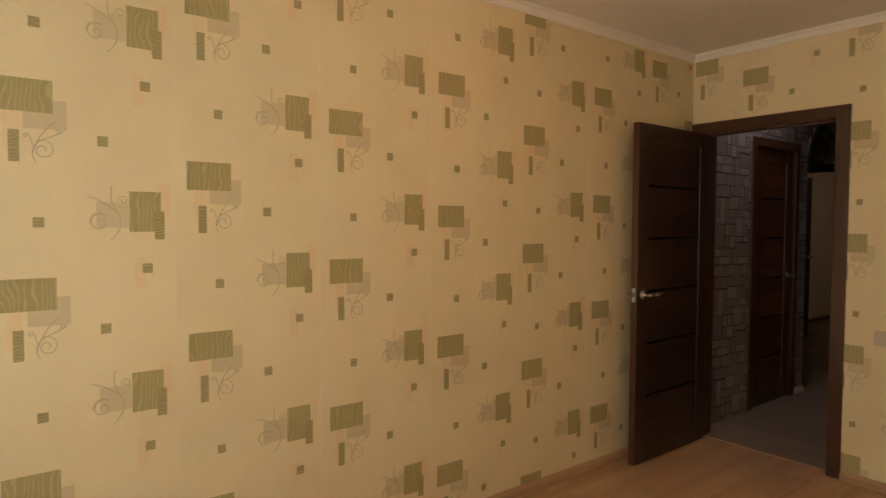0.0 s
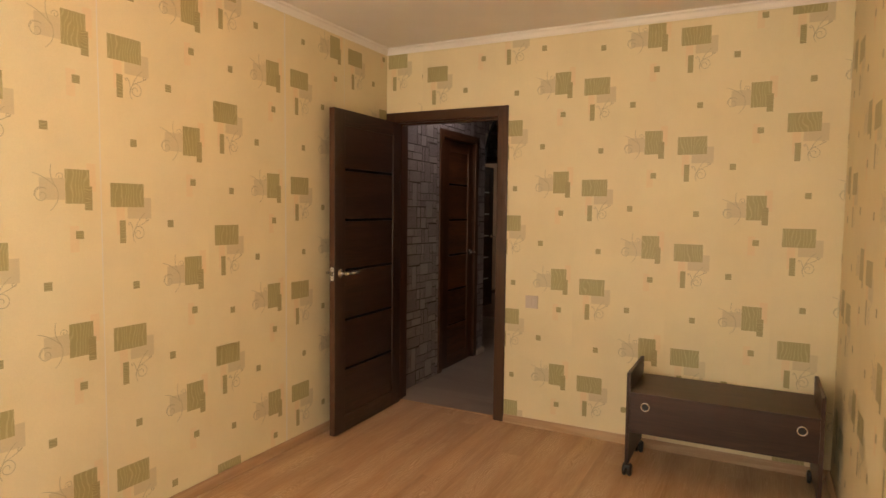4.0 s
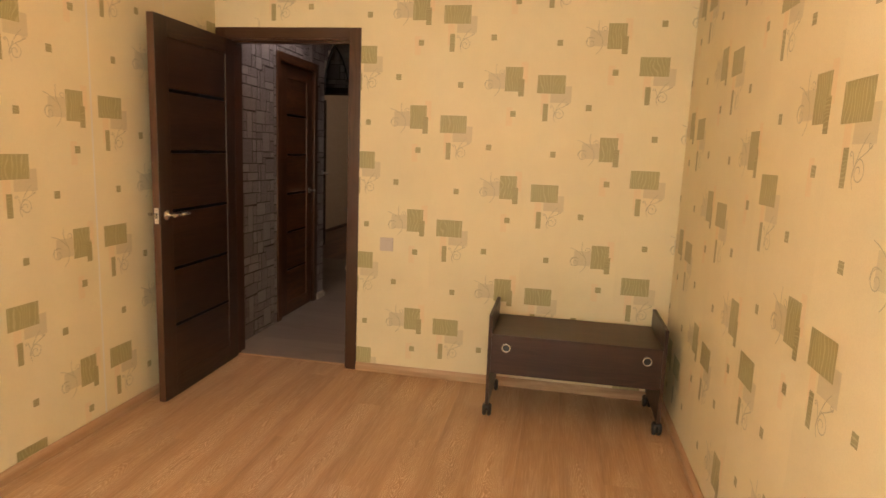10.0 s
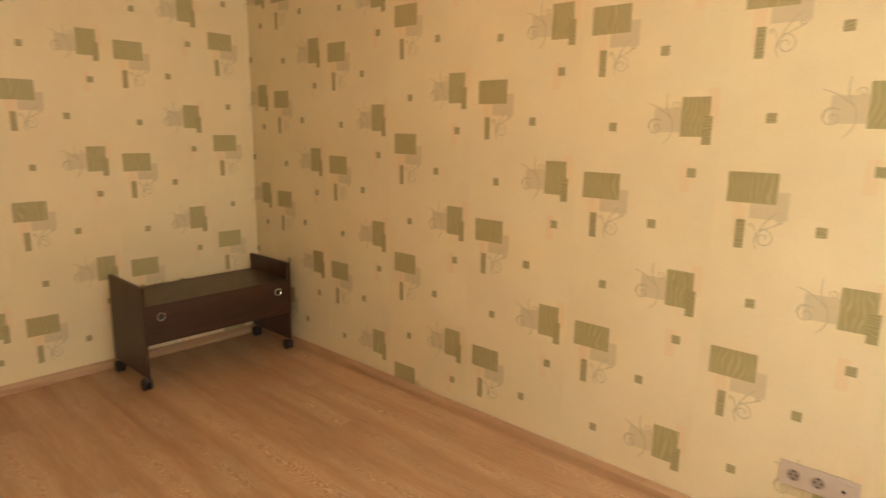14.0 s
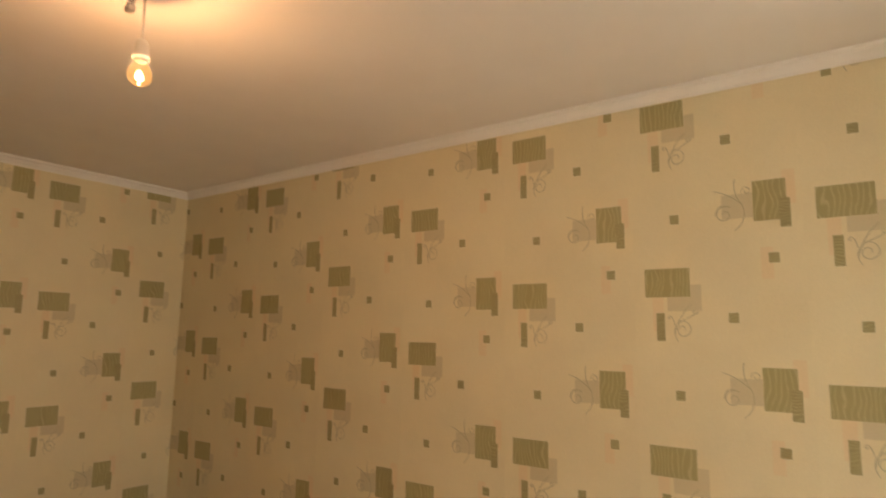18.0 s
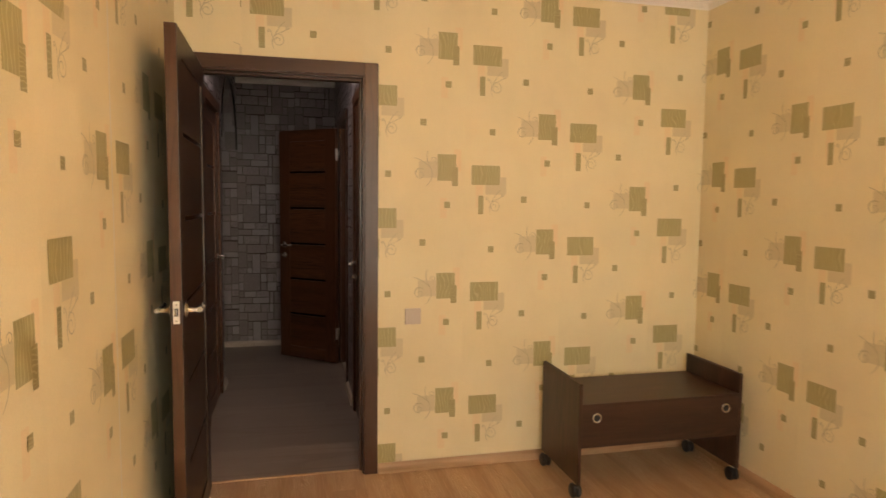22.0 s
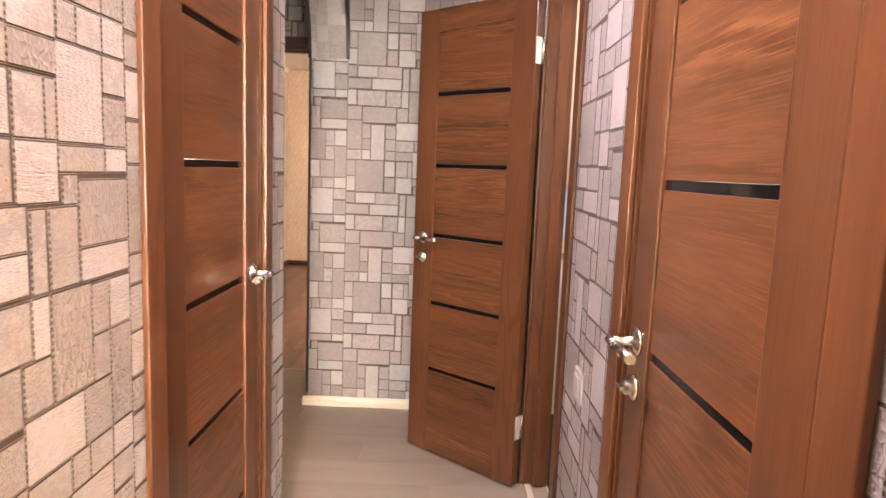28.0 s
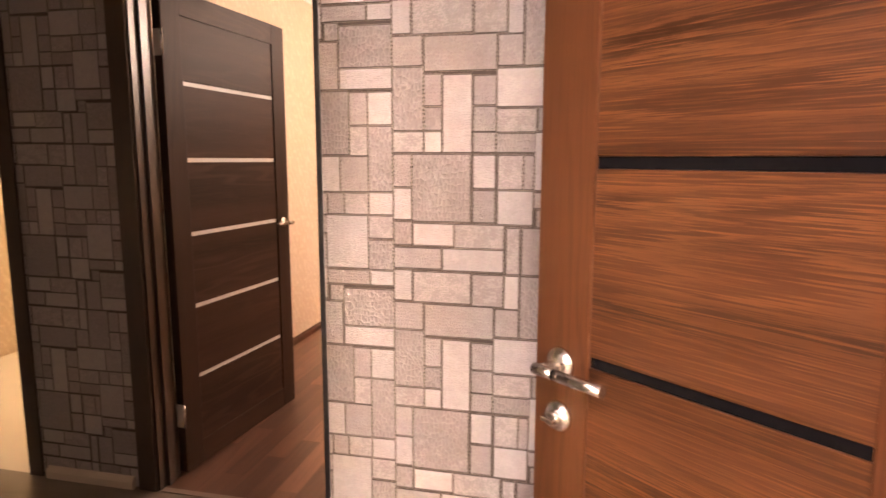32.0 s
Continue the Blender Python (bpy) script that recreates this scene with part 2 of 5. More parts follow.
def printed(name, colour, line, amount, along=55.0, up=0.0, wobble=4.0, stretch=(14, 14, 14)):
    """Printed rectangle with wavy ink lines; along and up: lines for each metre across and upwards."""
    m, n, l, p = material(name)
    tc = n.new("ShaderNodeTexCoord")
    xyz = n.new("ShaderNodeSeparateXYZ")
    l.new(tc.outputs["Object"], xyz.inputs[0])
    level = math_node(n, l, "ADD", xyz.outputs[0], xyz.outputs[1])
    f = noise_of(n, l, coords(n, l, stretch), 1.0, 1.5)
    ph = math_node(n, l, "ADD", math_node(n, l, "MULTIPLY", level, along), math_node(n, l, "MULTIPLY", xyz.outputs[2], up))
    ph = math_node(n, l, "ADD", ph, math_node(n, l, "MULTIPLY", f, wobble))
    sine = math_node(n, l, "SINE", math_node(n, l, "MULTIPLY", ph, 6.28))
    thin = noise_of(n, l, coords(n, l, (30, 30, 30)), 1.0, 1.0)
    fac = math_node(n, l, "MULTIPLY", ramp_of(n, l, math_node(n, l, "MULTIPLY", sine, math_node(n, l, "ADD", thin, 0.45)), [(0.5, (0, 0, 0)), (0.85, (1, 1, 1))]), amount)
    c = mix_of(n, l, fac, colour, line)
    w = noise_of(n, l, coords(n, l, (420, 420, 300)), 1.0, 2.0)
    l.new(mix_of(n, l, 1.0, c, ramp_of(n, l, w, [(0.3, (0.9, 0.9, 0.9)), (0.7, (1, 1, 1))]), "MULTIPLY"), p.inputs["Base Color"])
    set_in(p, Roughness=0.45)
    bump_of(n, l, p, w, 0.3, 0.0008)
    return m


def stone_paper(name, colour, kind):
    """Embossed stone-look vinyl block: 0 fine scales, 1 brushed swirls, 2 coarse hide, 3 small hide."""
    m, n, l, p = material(name)
    v = coords(n, l, (1, 1, 1), 5.0)
    info = n.new("ShaderNodeObjectInfo")
    fine = noise_of(n, l, v, 240.0, 3.0)
    swirl = noise_of(n, l, v, 34.0, 3.0, 0.6)
    if kind == 1:
        brush = noise_of(n, l, coords(n, l, (150, 150, 360), 5.0), 1.0, 3.0, 0.6)
        sine = math_node(n, l, "SINE", math_node(n, l, "ADD", math_node(n, l, "MULTIPLY", swirl, 22.0), math_node(n, l, "MULTIPLY", brush, 16.0)))
        height = math_node(n, l, "ADD", math_node(n, l, "MULTIPLY", sine, 0.35), fine)
        mark = ramp_of(n, l, math_node(n, l, "ADD", math_node(n, l, "MULTIPLY", sine, 0.5), 0.5), [(0.35, (0.90, 0.90, 0.90)), (0.8, (1.0, 1.0, 1.0)), (1.0, (1.38, 1.36, 1.35))])
    else:
        size, edge, light = {0: ((70, 70, 260), 0.22, 1.10), 2: ((105, 105, 62), 0.10, 1.30), 3: ((190, 190, 115), 0.12, 1.24)}[kind]
        vo = n.new("ShaderNodeTexVoronoi")
        vo.feature = "DISTANCE_TO_EDGE"
        set_in(vo, Scale=1.0, Randomness=0.8)
        warp = n.new("ShaderNodeVectorMath")
        wn = n.new("ShaderNodeTexNoise")
        set_in(wn, Scale=22.0, Detail=1.0)
        l.new(v, wn.inputs["Vector"])
        sc = n.new("ShaderNodeVectorMath")
        sc.operation = "SCALE"
        sc.inputs["Scale"].default_value = 0.7
        l.new(wn.outputs["Color"], sc.inputs[0])
        l.new(coords(n, l, size, 5.0), warp.inputs[0])
        l.new(sc.outputs[0], warp.inputs[1])
        l.new(warp.outputs[0], vo.inputs["Vector"])
        line = ramp_of(n, l, vo.outputs["Distance"], [(0.0, (1, 1, 1)), (edge, (0, 0, 0))])
        broken = ramp_of(n, l, noise_of(n, l, v, 60.0, 2.0), [(0.35, (0.1, 0.1, 0.1)), (0.6, (1, 1, 1))])
        fac = math_node(n, l, "MULTIPLY", line, broken)
        dome = ramp_of(n, l, vo.outputs["Distance"], [(0.0, (0, 0, 0)), (edge * 2.2, (1, 1, 1))])
        height = math_node(n, l, "ADD", math_node(n, l, "MULTIPLY", dome, -1.2), math_node(n, l, "MULTIPLY", fine, 0.4))
        # lighter network between the scales, the glint of its ridges put into the colour
        mark = mix_of(n, l, fac, (0.95, 0.95, 0.95), (light, light * 0.99, light * 0.98))
    tone = ramp_of(n, l, info.outputs["Random"], [(0.0, (0.90, 0.90, 0.91)), (1.0, (1.07, 1.06, 1.06))])
    c = mix_of(n, l, 1.0, ramp_of(n, l, swirl, [(0.3, shade(colour, 0.94)), (0.7, shade(colour, 1.05))]), tone, "MULTIPLY")
    l.new(mix_of(n, l, 1.0, c, mark, "MULTIPLY"), p.inputs["Base Color"])
    set_in(p, Roughness=0.28)
    bump_of(n, l, p, height, 0.9, 0.0016)
    return m


def stitched(name, dark, pale, pitch):
    """The ribbed edge of an embossed block: short dark stitches one above the other."""
    m, n, l, p = material(name)
    tc = n.new("ShaderNodeTexCoord")
    xyz = n.new("ShaderNodeSeparateXYZ")
    l.new(tc.outputs["Object"], xyz.inputs[0])
    beat = math_node(n, l, "FRACT", math_node(n, l, "DIVIDE", xyz.outputs[2], pitch))
    l.new(ramp_of(n, l, beat, [(0.0, dark), (0.52, dark), (0.60, pale), (0.92, pale)]), p.inputs["Base Color"])
    set_in(p, Roughness=0.7)
    return m


M_PAPER = paper("wallpaper_cream", (0.785, 0.692, 0.47))
M_GREEN = printed("wallpaper_green_print", (0.400, 0.352, 0.168), (0.60, 0.53, 0.30), 0.5, 62.0, 0.0, 5.0, (12, 12, 7))
M_GREENW = printed("wallpaper_green_wave_print", (0.360, 0.312, 0.148), (0.60, 0.52, 0.29), 0.55, 0.0, 95.0, 4.0, (18, 18, 18))
M_SHADE = printed("wallpaper_pale_print", (0.645, 0.565, 0.375), (0.70, 0.61, 0.41), 0.4, 0.0, 220.0, 1.0)
M_BEIGE = paper("wallpaper_beige_print", (0.79, 0.645, 0.425), vary=0.03)
M_INK = plain("wallpaper_scroll_ink", (0.47, 0.42, 0.28), 0.5)
M_STONE = [stone_paper("stone_paper_pale", (0.345, 0.320, 0.330), 0), stone_paper("stone_paper_grey", (0.275, 0.250, 0.250), 1),
           stone_paper("stone_paper_hide", (0.225, 0.204, 0.203), 2), stone_paper("stone_paper_small_hide", (0.250, 0.227, 0.226), 3)]
M_JOINT = plain("stone_paper_joint", (0.050, 0.036, 0.031), 0.7, vary=0.1)
M_THREAD = plain("stone_paper_pale_line", (0.26, 0.225, 0.205), 0.6, vary=0.1)
M_RIM = plain("stone_paper_rim", (0.026, 0.018, 0.015), 0.75)
M_STITCH = stitched("stone_paper_stitch", (0.026, 0.018, 0.015), (0.19, 0.168, 0.16), 0.0095)
M_PLASTER = plain("plaster", (0.75, 0.72, 0.66), 0.85, vary=0.03)
M_CEIL = plain("ceiling_paint", (0.83, 0.79, 0.74), 0.9, vary=0.02, grain=140.0, bump=0.25)
M_CORNICE = plain("cornice_foam", (0.85, 0.82, 0.78), 0.7, vary=0.02)
M_OAK = oak("oak_laminate", (0.400, 0.238, 0.128), (0.76, 0.56, 0.38), 0.192)
M_GREIGE = wood("greige_laminate", (0.275, 0.224, 0.188), (0.185, 0.145, 0.118), 1, rough=0.34, ring=9, across=5.0, figure=0.5, vary=0.16, fine=260.0, pore=0.35)
M_RED = wood("red_brown_laminate", (0.185, 0.090, 0.058), (0.09, 0.043, 0.029), 0, rough=0.32, ring=8, across=8.0, figure=0.4, vary=0.3, fine=300.0, band=1.0, tone=0.55)
M_SKIRT = wood("oak_skirting", (0.46, 0.29, 0.165), (0.60, 0.42, 0.27), 0, ring=8, vary=0.08)
M_SKIRTY = wood("oak_skirting_cross", (0.46, 0.29, 0.165), (0.60, 0.42, 0.27), 1, ring=8, vary=0.08)
M_DOORV = wood("walnut_door_upright", (0.096, 0.0362, 0.0146), (0.042, 0.0155, 0.0063), 2, rough=0.30, ring=9, across=11.0, figure=0.6, vary=0.38, fine=320.0, pore=0.42)
M_DOORH = wood("walnut_door_level", (0.068, 0.0248, 0.0100), (0.235, 0.098, 0.037), 0, rough=0.30, ring=22, across=9.0, figure=0.55, vary=0.55, fine=420.0, long=0.05, band=1.5, pore=0.52, jag=0.09, thin=0.62)
# the same walnut as the other doors, darkened to hold the shade
M_SHADEDV = wood("shaded_walnut_upright", (0.036, 0.0170, 0.0098), (0.019, 0.0090, 0.0053), 2, rough=0.36, ring=7, across=9.0, figure=0.6, vary=0.3, fine=300.0, spec=0.65)
M_SHADEDH = wood("shaded_walnut_level", (0.027, 0.0124, 0.0069), (0.078, 0.036, 0.0190), 0, rough=0.36, ring=20, across=9.0, figure=0.5, vary=0.5, fine=330.0, long=0.07, band=1.4, pore=0.35, jag=0.04, thin=0.6, spec=0.65)
# lighter walnut for leaf edges, window light put into the tone
M_LITEDGE = wood("walnut_edge_band_lit", (0.095, 0.042, 0.022), (0.055, 0.024, 0.012), 2, rough=0.3, ring=9, across=11.0, figure=0.5, vary=0.2, fine=320.0)
# walnut darkened midway, some of the bedroom's shade put into the colour
M_FRAMEV = wood("walnut_frame_shaded_upright", (0.078, 0.034, 0.0185), (0.038, 0.016, 0.009), 2, rough=0.33, ring=8, across=10.0, figure=0.6, vary=0.3, fine=300.0)
M_FRAMEH = wood("walnut_frame_shaded_level", (0.078, 0.034, 0.0185), (0.038, 0.016, 0.009), 0, rough=0.33, ring=8, across=10.0, figure=0.6, vary=0.3, fine=300.0)
M_CART = wood("wenge_board", (0.038, 0.0165, 0.0105), (0.078, 0.036, 0.022), 1, rough=0.36, ring=12, across=10.0, figure=0.55, vary=0.35, fine=300.0, band=1.0, pore=0.4)
M_CARTV = wood("wenge_board_upright", (0.038, 0.0165, 0.0105), (0.078, 0.036, 0.022), 2, rough=0.36, ring=12, across=10.0, figure=0.55, vary=0.35, fine=300.0, band=1.0, pore=0.4)
M_GLASS = plain("black_glass", (0.006, 0.006, 0.007), 0.06, vary=0.0, bump=0)
M_GLASS.node_tree.nodes["Principled BSDF"].inputs["Specular IOR Level"].default_value = 0.18
M_WENGEV = wood("wenge_door_upright", (0.040, 0.0200, 0.0125), (0.020, 0.010, 0.007), 2, rough=0.5, ring=8, across=9.0, vary=0.25, fine=300.0, spec=0.15)
M_WENGEH = wood("wenge_door_level", (0.036, 0.0175, 0.0110), (0.072, 0.037, 0.024), 0, rough=0.5, ring=10, across=9.0, vary=0.35, fine=300.0, band=0.9, pore=0.3, spec=0.15)
M_SATIN = plain("satin_glass", (0.62, 0.63, 0.63), 0.25, vary=0.02, bump=0)
M_STEEL = plain("brushed_steel", (0.62, 0.60, 0.57), 0.25, 1.0, vary=0.03, bump=0.03)
M_SWITCH = plain("white_switch_plastic", (0.34, 0.32, 0.315), 0.35, vary=0.02)
# ivory plastic darkened by the shade inside the socket
M_RECESS = plain("ivory_plastic_recess_shaded", (0.30, 0.25, 0.20), 0.5)
M_DARKSTEEL = plain("dark_polished_steel", (0.22, 0.19, 0.17), 0.15, 1.0, vary=0.03, bump=0)
M_BLACK = plain("black_plastic", (0.012, 0.012, 0.013), 0.4)
M_WHITE = plain("ivory_plastic", (0.57, 0.49, 0.43), 0.35, vary=0.02, bump=0.02)
M_TRIM = plain("black_corner_trim", (0.012, 0.012, 0.014), 0.3)
M_CREAMSK = plain("cream_skirting", (0.50, 0.43, 0.36), 0.4, vary=0.06)
M_ZINC = plain("zinc_hinge_metal", (0.70, 0.66, 0.60), 0.45, 0.35, vary=0.04)
M_TILEC = plain("cream_tile", (0.79, 0.71, 0.62), 0.22, vary=0.02, bump=0.02)
M_TILEB = plain("black_tile", (0.012, 0.014, 0.016), 0.12, vary=0.1, bump=0.02)
M_GROUTB = plain("grey_grout", (0.55, 0.55, 0.53), 0.8)
M_GROUTC = plain("cream_grout", (0.70, 0.61, 0.50), 0.8)
M_TOWEL = plain("blue_terry", (0.38, 0.57, 0.80), 0.95, vary=0.1, grain=500.0, bump=0.8)
M_LIVING = printed("living_room_paper", (0.68, 0.545, 0.405), (0.80, 0.68, 0.53), 0.7, 16.0, 9.0, 2.2, (26, 26, 16))
M_CERAMIC = plain("white_ceramic", (0.82, 0.80, 0.77), 0.1, vary=0.01, bump=0)

M_HEM = plain("pale_blue_band", (0.50, 0.66, 0.86), 0.9, vary=0.05, grain=500.0, bump=0.5)
M_LINE = plain("dark_thread", (0.17, 0.14, 0.14), 0.6)

M_PVC = plain("white_window_plastic", (0.80, 0.80, 0.79), 0.3, vary=0.01)
M_CABLE = plain("white_cable", (0.72, 0.66, 0.58), 0.5)


def clear(name):
    m, n, l, p = material(name)
    set_in(p, Roughness=0.0, IOR=1.45)
    p.inputs["Transmission Weight"].default_value = 1.0
    return m


def voile():
    """White sheer fabric: most light goes straight through, some is scattered."""
    m, n, l, p = material("white_voile")
    set_in(p, Roughness=0.8)
    p.inputs["Base Color"].default_value = (0.66, 0.70, 0.74, 1)
    tr = n.new("ShaderNodeBsdfTranslucent")
    tr.inputs["Color"].default_value = (0.125, 0.143, 0.158, 1)
    tp = n.new("ShaderNodeBsdfTransparent")
    w = noise_of(n, l, coords(n, l, (900, 900, 900)), 1.0, 1.0)
    a, b = n.new("ShaderNodeMixShader"), n.new("ShaderNodeMixShader")
    a.inputs[0].default_value = 0.5
    l.new(p.outputs[0], a.inputs[1])
    l.new(tr.outputs[0], a.inputs[2])
    l.new(math_node(n, l, "ADD", math_node(n, l, "MULTIPLY", w, 0.10), 0.84), b.inputs[0])
    l.new(tp.outputs[0], b.inputs[1])
    l.new(a.outputs[0], b.inputs[2])
    l.new(b.outputs[0], n["Material Output"].inputs["Surface"])
    return m


def satin(name, colour, through, amount=0.26):
    """Glossy curtain cloth that lets some light through."""
    m, n, l, p = material(name)
    v = coords(n, l, (1, 1, 1))
    a = noise_of(n, l, coords(n, l, (30, 30, 2)), 1.0)
    l.new(ramp_of(n, l, a, [(0.3, shade(colour, 0.9)), (0.7, shade(colour, 1.08))]), p.inputs["Base Color"])
    set_in(p, Roughness=0.3)
    p.inputs["Sheen Weight"].default_value = 0.4
    bump_of(n, l, p, noise_of(n, l, v, 400.0, 2.0), 0.15)
    tr = n.new("ShaderNodeBsdfTranslucent")
    tr.inputs["Color"].default_value = (*through, 1)
    q = n.new("ShaderNodeMixShader")
    q.inputs[0].default_value = amount
    l.new(p.outputs[0], q.inputs[1])
    l.new(tr.outputs[0], q.inputs[2])
    l.new(q.outputs[0], n["Material Output"].inputs["Surface"])
    return m


def glowing(name, colour, strength):
    m, n, l, p = material(name)
    p.inputs["Emission Color"].default_value = (*colour, 1)
    p.inputs["Emission Strength"].default_value = strength
    return m


M_CLEAR = clear("clear_glass")
M_VOILE = voile()
M_COPPER = satin("copper_print", (0.42, 0.22, 0.16), (0.42, 0.22, 0.15), 0.6)
M_TAUPE = satin("taupe_print", (0.50, 0.42, 0.34), (0.44, 0.37, 0.30), 0.6)
M_DRAPE = satin("gold_satin", (0.86, 0.73, 0.49), (0.92, 0.76, 0.46), 0.42)
M_DRAPEHEM = satin("brown_gold_hem", (0.50, 0.34, 0.22), (0.60, 0.38, 0.22), 0.2)
M_BULB = clear("warm_lit_bulb_glass")
M_BULB.node_tree.nodes["Principled BSDF"].inputs["Emission Color"].default_value = (1.0, 0.42, 0.10, 1)
M_BULB.node_tree.nodes["Principled BSDF"].inputs["Emission Strength"].default_value = 0.14
M_FILAMENT = glowing("hot_filament", (1.0, 0.62, 0.22), 9.0)
# glow for the diffuser of the added corridor fixture
M_OPAL = glowing("added_diffuser_glow", (1.0, 0.80, 0.66), 0.18)


# ---- mesh helpers ----
def mesh_of(name, bm, mats):
    me = bpy.data.meshes.new(name)
    bm.normal_update()
    bm.to_mesh(me)
    bm.free()
    for m in mats if isinstance(mats, (list, tuple)) else [mats]:
        me.materials.append(m)
    return me


def thing(name, m, label, category, group="", kind=""):
    ob = new(name)
    ob.empty_display_size = 0.1
    ob.matrix_world = m
    return tagged(ob, label, category, group, kind)


def part(name, bm, mat, parent, label=""):
    ob = new(name, mesh_of(name, bm, mat))
    ob.parent = parent
    return tagged(ob, label)


def solo(name, bm, mat, label, category, kind="", m=None):
    ob = new(name, mesh_of(name, bm, mat))
    if m is not None:
        ob.matrix_world = m
    return tagged(ob, label, category, "", kind)


def box(x0, y0, z0, x1, y1, z1, bevel=0.0, bm=None):
    bm = bm or bmesh.new()
    vs = [bm.verts.new((x, y, z)) for z in (z0, z1) for y in (y0, y1) for x in (x0, x1)]
    fs = [bm.faces.new([vs[i] for i in q]) for q in ((0, 2, 3, 1), (4, 5, 7, 6), (0, 1, 5, 4), (2, 6, 7, 3), (0, 4, 6, 2), (1, 3, 7, 5))]
    if bevel:
        es = list({e for f in fs for e in f.edges})
        bmesh.ops.bevel(bm, geom=es, offset=bevel, segments=2, profile=0.6, affect="EDGES", clamp_overlap=True)
    return bm


def tube(p, q, r0, r1=None, seg=16, bm=None, caps=True):
    """A round bar from p to q, tapering from r0 to r1."""
    bm = bm or bmesh.new()
    p, q = Vector(p), Vector(q)
    r1 = r0 if r1 is None else r1
    rot = (q - p).to_track_quat("Z", "Y").to_matrix()
    rings = []
    for c, r in ((p, r0), (q, r1)):
        rings.append([bm.verts.new(c + rot @ Vector((r * math.cos(2 * math.pi * k / seg), r * math.sin(2 * math.pi * k / seg), 0))) for k in range(seg)])
    for k in range(seg):
        f = bm.faces.new((rings[0][k], rings[0][(k + 1) % seg], rings[1][(k + 1) % seg], rings[1][k]))
        f.smooth = True
    if caps:
        bm.faces.new(rings[0][::-1])
        bm.faces.new(rings[1])
    return bm


def lathe(profile, seg=24, bm=None, at=(0, 0, 0), axis="z", closed=False):
    """A turned shape from (radius, height) pairs."""
    bm = bm or bmesh.new()
    rings = []
    for r, h in profile:
        ring = []
        for k in range(seg):
            a = 2 * math.pi * k / seg
            x, y = r * math.cos(a), r * math.sin(a)
            v = {"z": (x, y, h), "y": (x, h, y), "x": (h, x, y)}[axis]
            ring.append(bm.verts.new((at[0] + v[0], at[1] + v[1], at[2] + v[2])))
        rings.append(ring)
    for a, b in zip(rings, rings[1:] + (rings[:1] if closed else [])):
        for k in range(seg):
            f = bm.faces.new((a[k], a[(k + 1) % seg], b[(k + 1) % seg], b[k]))
            f.smooth = True
    if not closed:
        bm.faces.new(rings[0][::-1])
        bm.faces.new(rings[-1])
    bmesh.ops.recalc_face_normals(bm, faces=bm.faces)
    return bm


def sweep(points, r, seg=8, bm=None):
    """A round cord through points."""
    bm = bm or bmesh.new()
    for a, b in zip(points, points[1:]):
        tube(a, b, r, seg=seg, bm=bm)
    return bm


def extrude_profile(profile, p, q, side, bm=None):
    """A moulding: profile of (out, up) pairs, from p to q, `out` along the level direction side."""
    bm = bm or bmesh.new()
    ends = []
    for c in (Vector(p), Vector(q)):
        ends.append([bm.verts.new(c + Vector(side) * o + Vector((0, 0, u))) for o, u in profile])
    k = len(profile)
    for i in range(k):
        bm.faces.new((ends[0][i], ends[0][(i + 1) % k], ends[1][(i + 1) % k], ends[1][i]))
    bm.faces.new(ends[0][::-1])
    bm.faces.new(ends[1])
    bmesh.ops.recalc_face_normals(bm, faces=bm.faces)
    return bm


# ---- large structure: walls, floors, ceilings ----
def wall(name, boxes, mat=M_PLASTER, label="plastered wall"):
    bm = bmesh.new()
    for b in boxes:
        box(*b, bm=bm)
    return solo(name, bm, mat, label, "wall", "structure")


DOOR_Z = 2.03
wall_door = wall("wall_east", [(XE, YS, 0, XC, 1.355, H), (XE, 1.355, DOOR_Z, XC, 2.195, H), (XE, 2.195, 0, XC, YN, H)],
                 label="bedroom door wall with cream patterned wallpaper")
wall_s = wall("wall_south", [(XW - 0.25, YS - 0.15, 0, XC, YS, H)], label="bedroom side wall with cream patterned wallpaper")
wall_n = wall("wall_north", [(XW - 0.25, YN, 0, XC, YN + 0.15, H)], label="bedroom long wall with cream patterned wallpaper")
WIN = (-0.25, 1.9, 0.46, 2.2)  # y0, y1, z0, z1
wall_w = wall("wall_west", [(XW - 0.25, YS, 0, XW, WIN[0], H), (XW - 0.25, WIN[1], 0, XW, YN, H), (XW - 0.25, WIN[0], 0, XW, WIN[1], WIN[2]),
                            (XW - 0.25, WIN[0], WIN[3], XW, WIN[1], H)], label="window wall behind the curtains")
# corridor and hall
SD = (4.10, 4.76)   # south corridor door opening
ND = (4.67, 5.33)   # north corridor door opening
BD = (5.36, 6.02)   # bathroom door opening
wall_cs = wall("wall_corridor_south", [(XC, CS - 0.1, 0, SD[0], CS, H), (SD[0], CS - 0.1, DOOR_Z, SD[1], CS, H), (SD[1], CS - 0.1, 0, BD[0], CS, H),
                                       (BD[0], CS - 0.1, DOOR_Z, BD[1], CS, H), (BD[1], CS - 0.1, 0, XEND, CS, H)], label="corridor wall with grey stone-look wallpaper")
wall_cn = wall("wall_corridor_north", [(XC, CN, 0, ND[0], YA, H), (ND[0], CN, DOOR_Z, ND[1], YA, H), (ND[1], CN, 0, ARCH0, YA, H)],
               label="corridor wall with grey stone-look wallpaper")
wall_end = wall("wall_corridor_end", [(XEND, -0.9, 0, XEND + 0.12, YA, H), (XEND + 0.12, YA - 0.12, 0, XL, YA, H)], label="end wall with grey stone-look wallpaper")
LD = (2.54, 3.44)   # living-room door opening
KD = (4.03, 4.93)   # further door opening
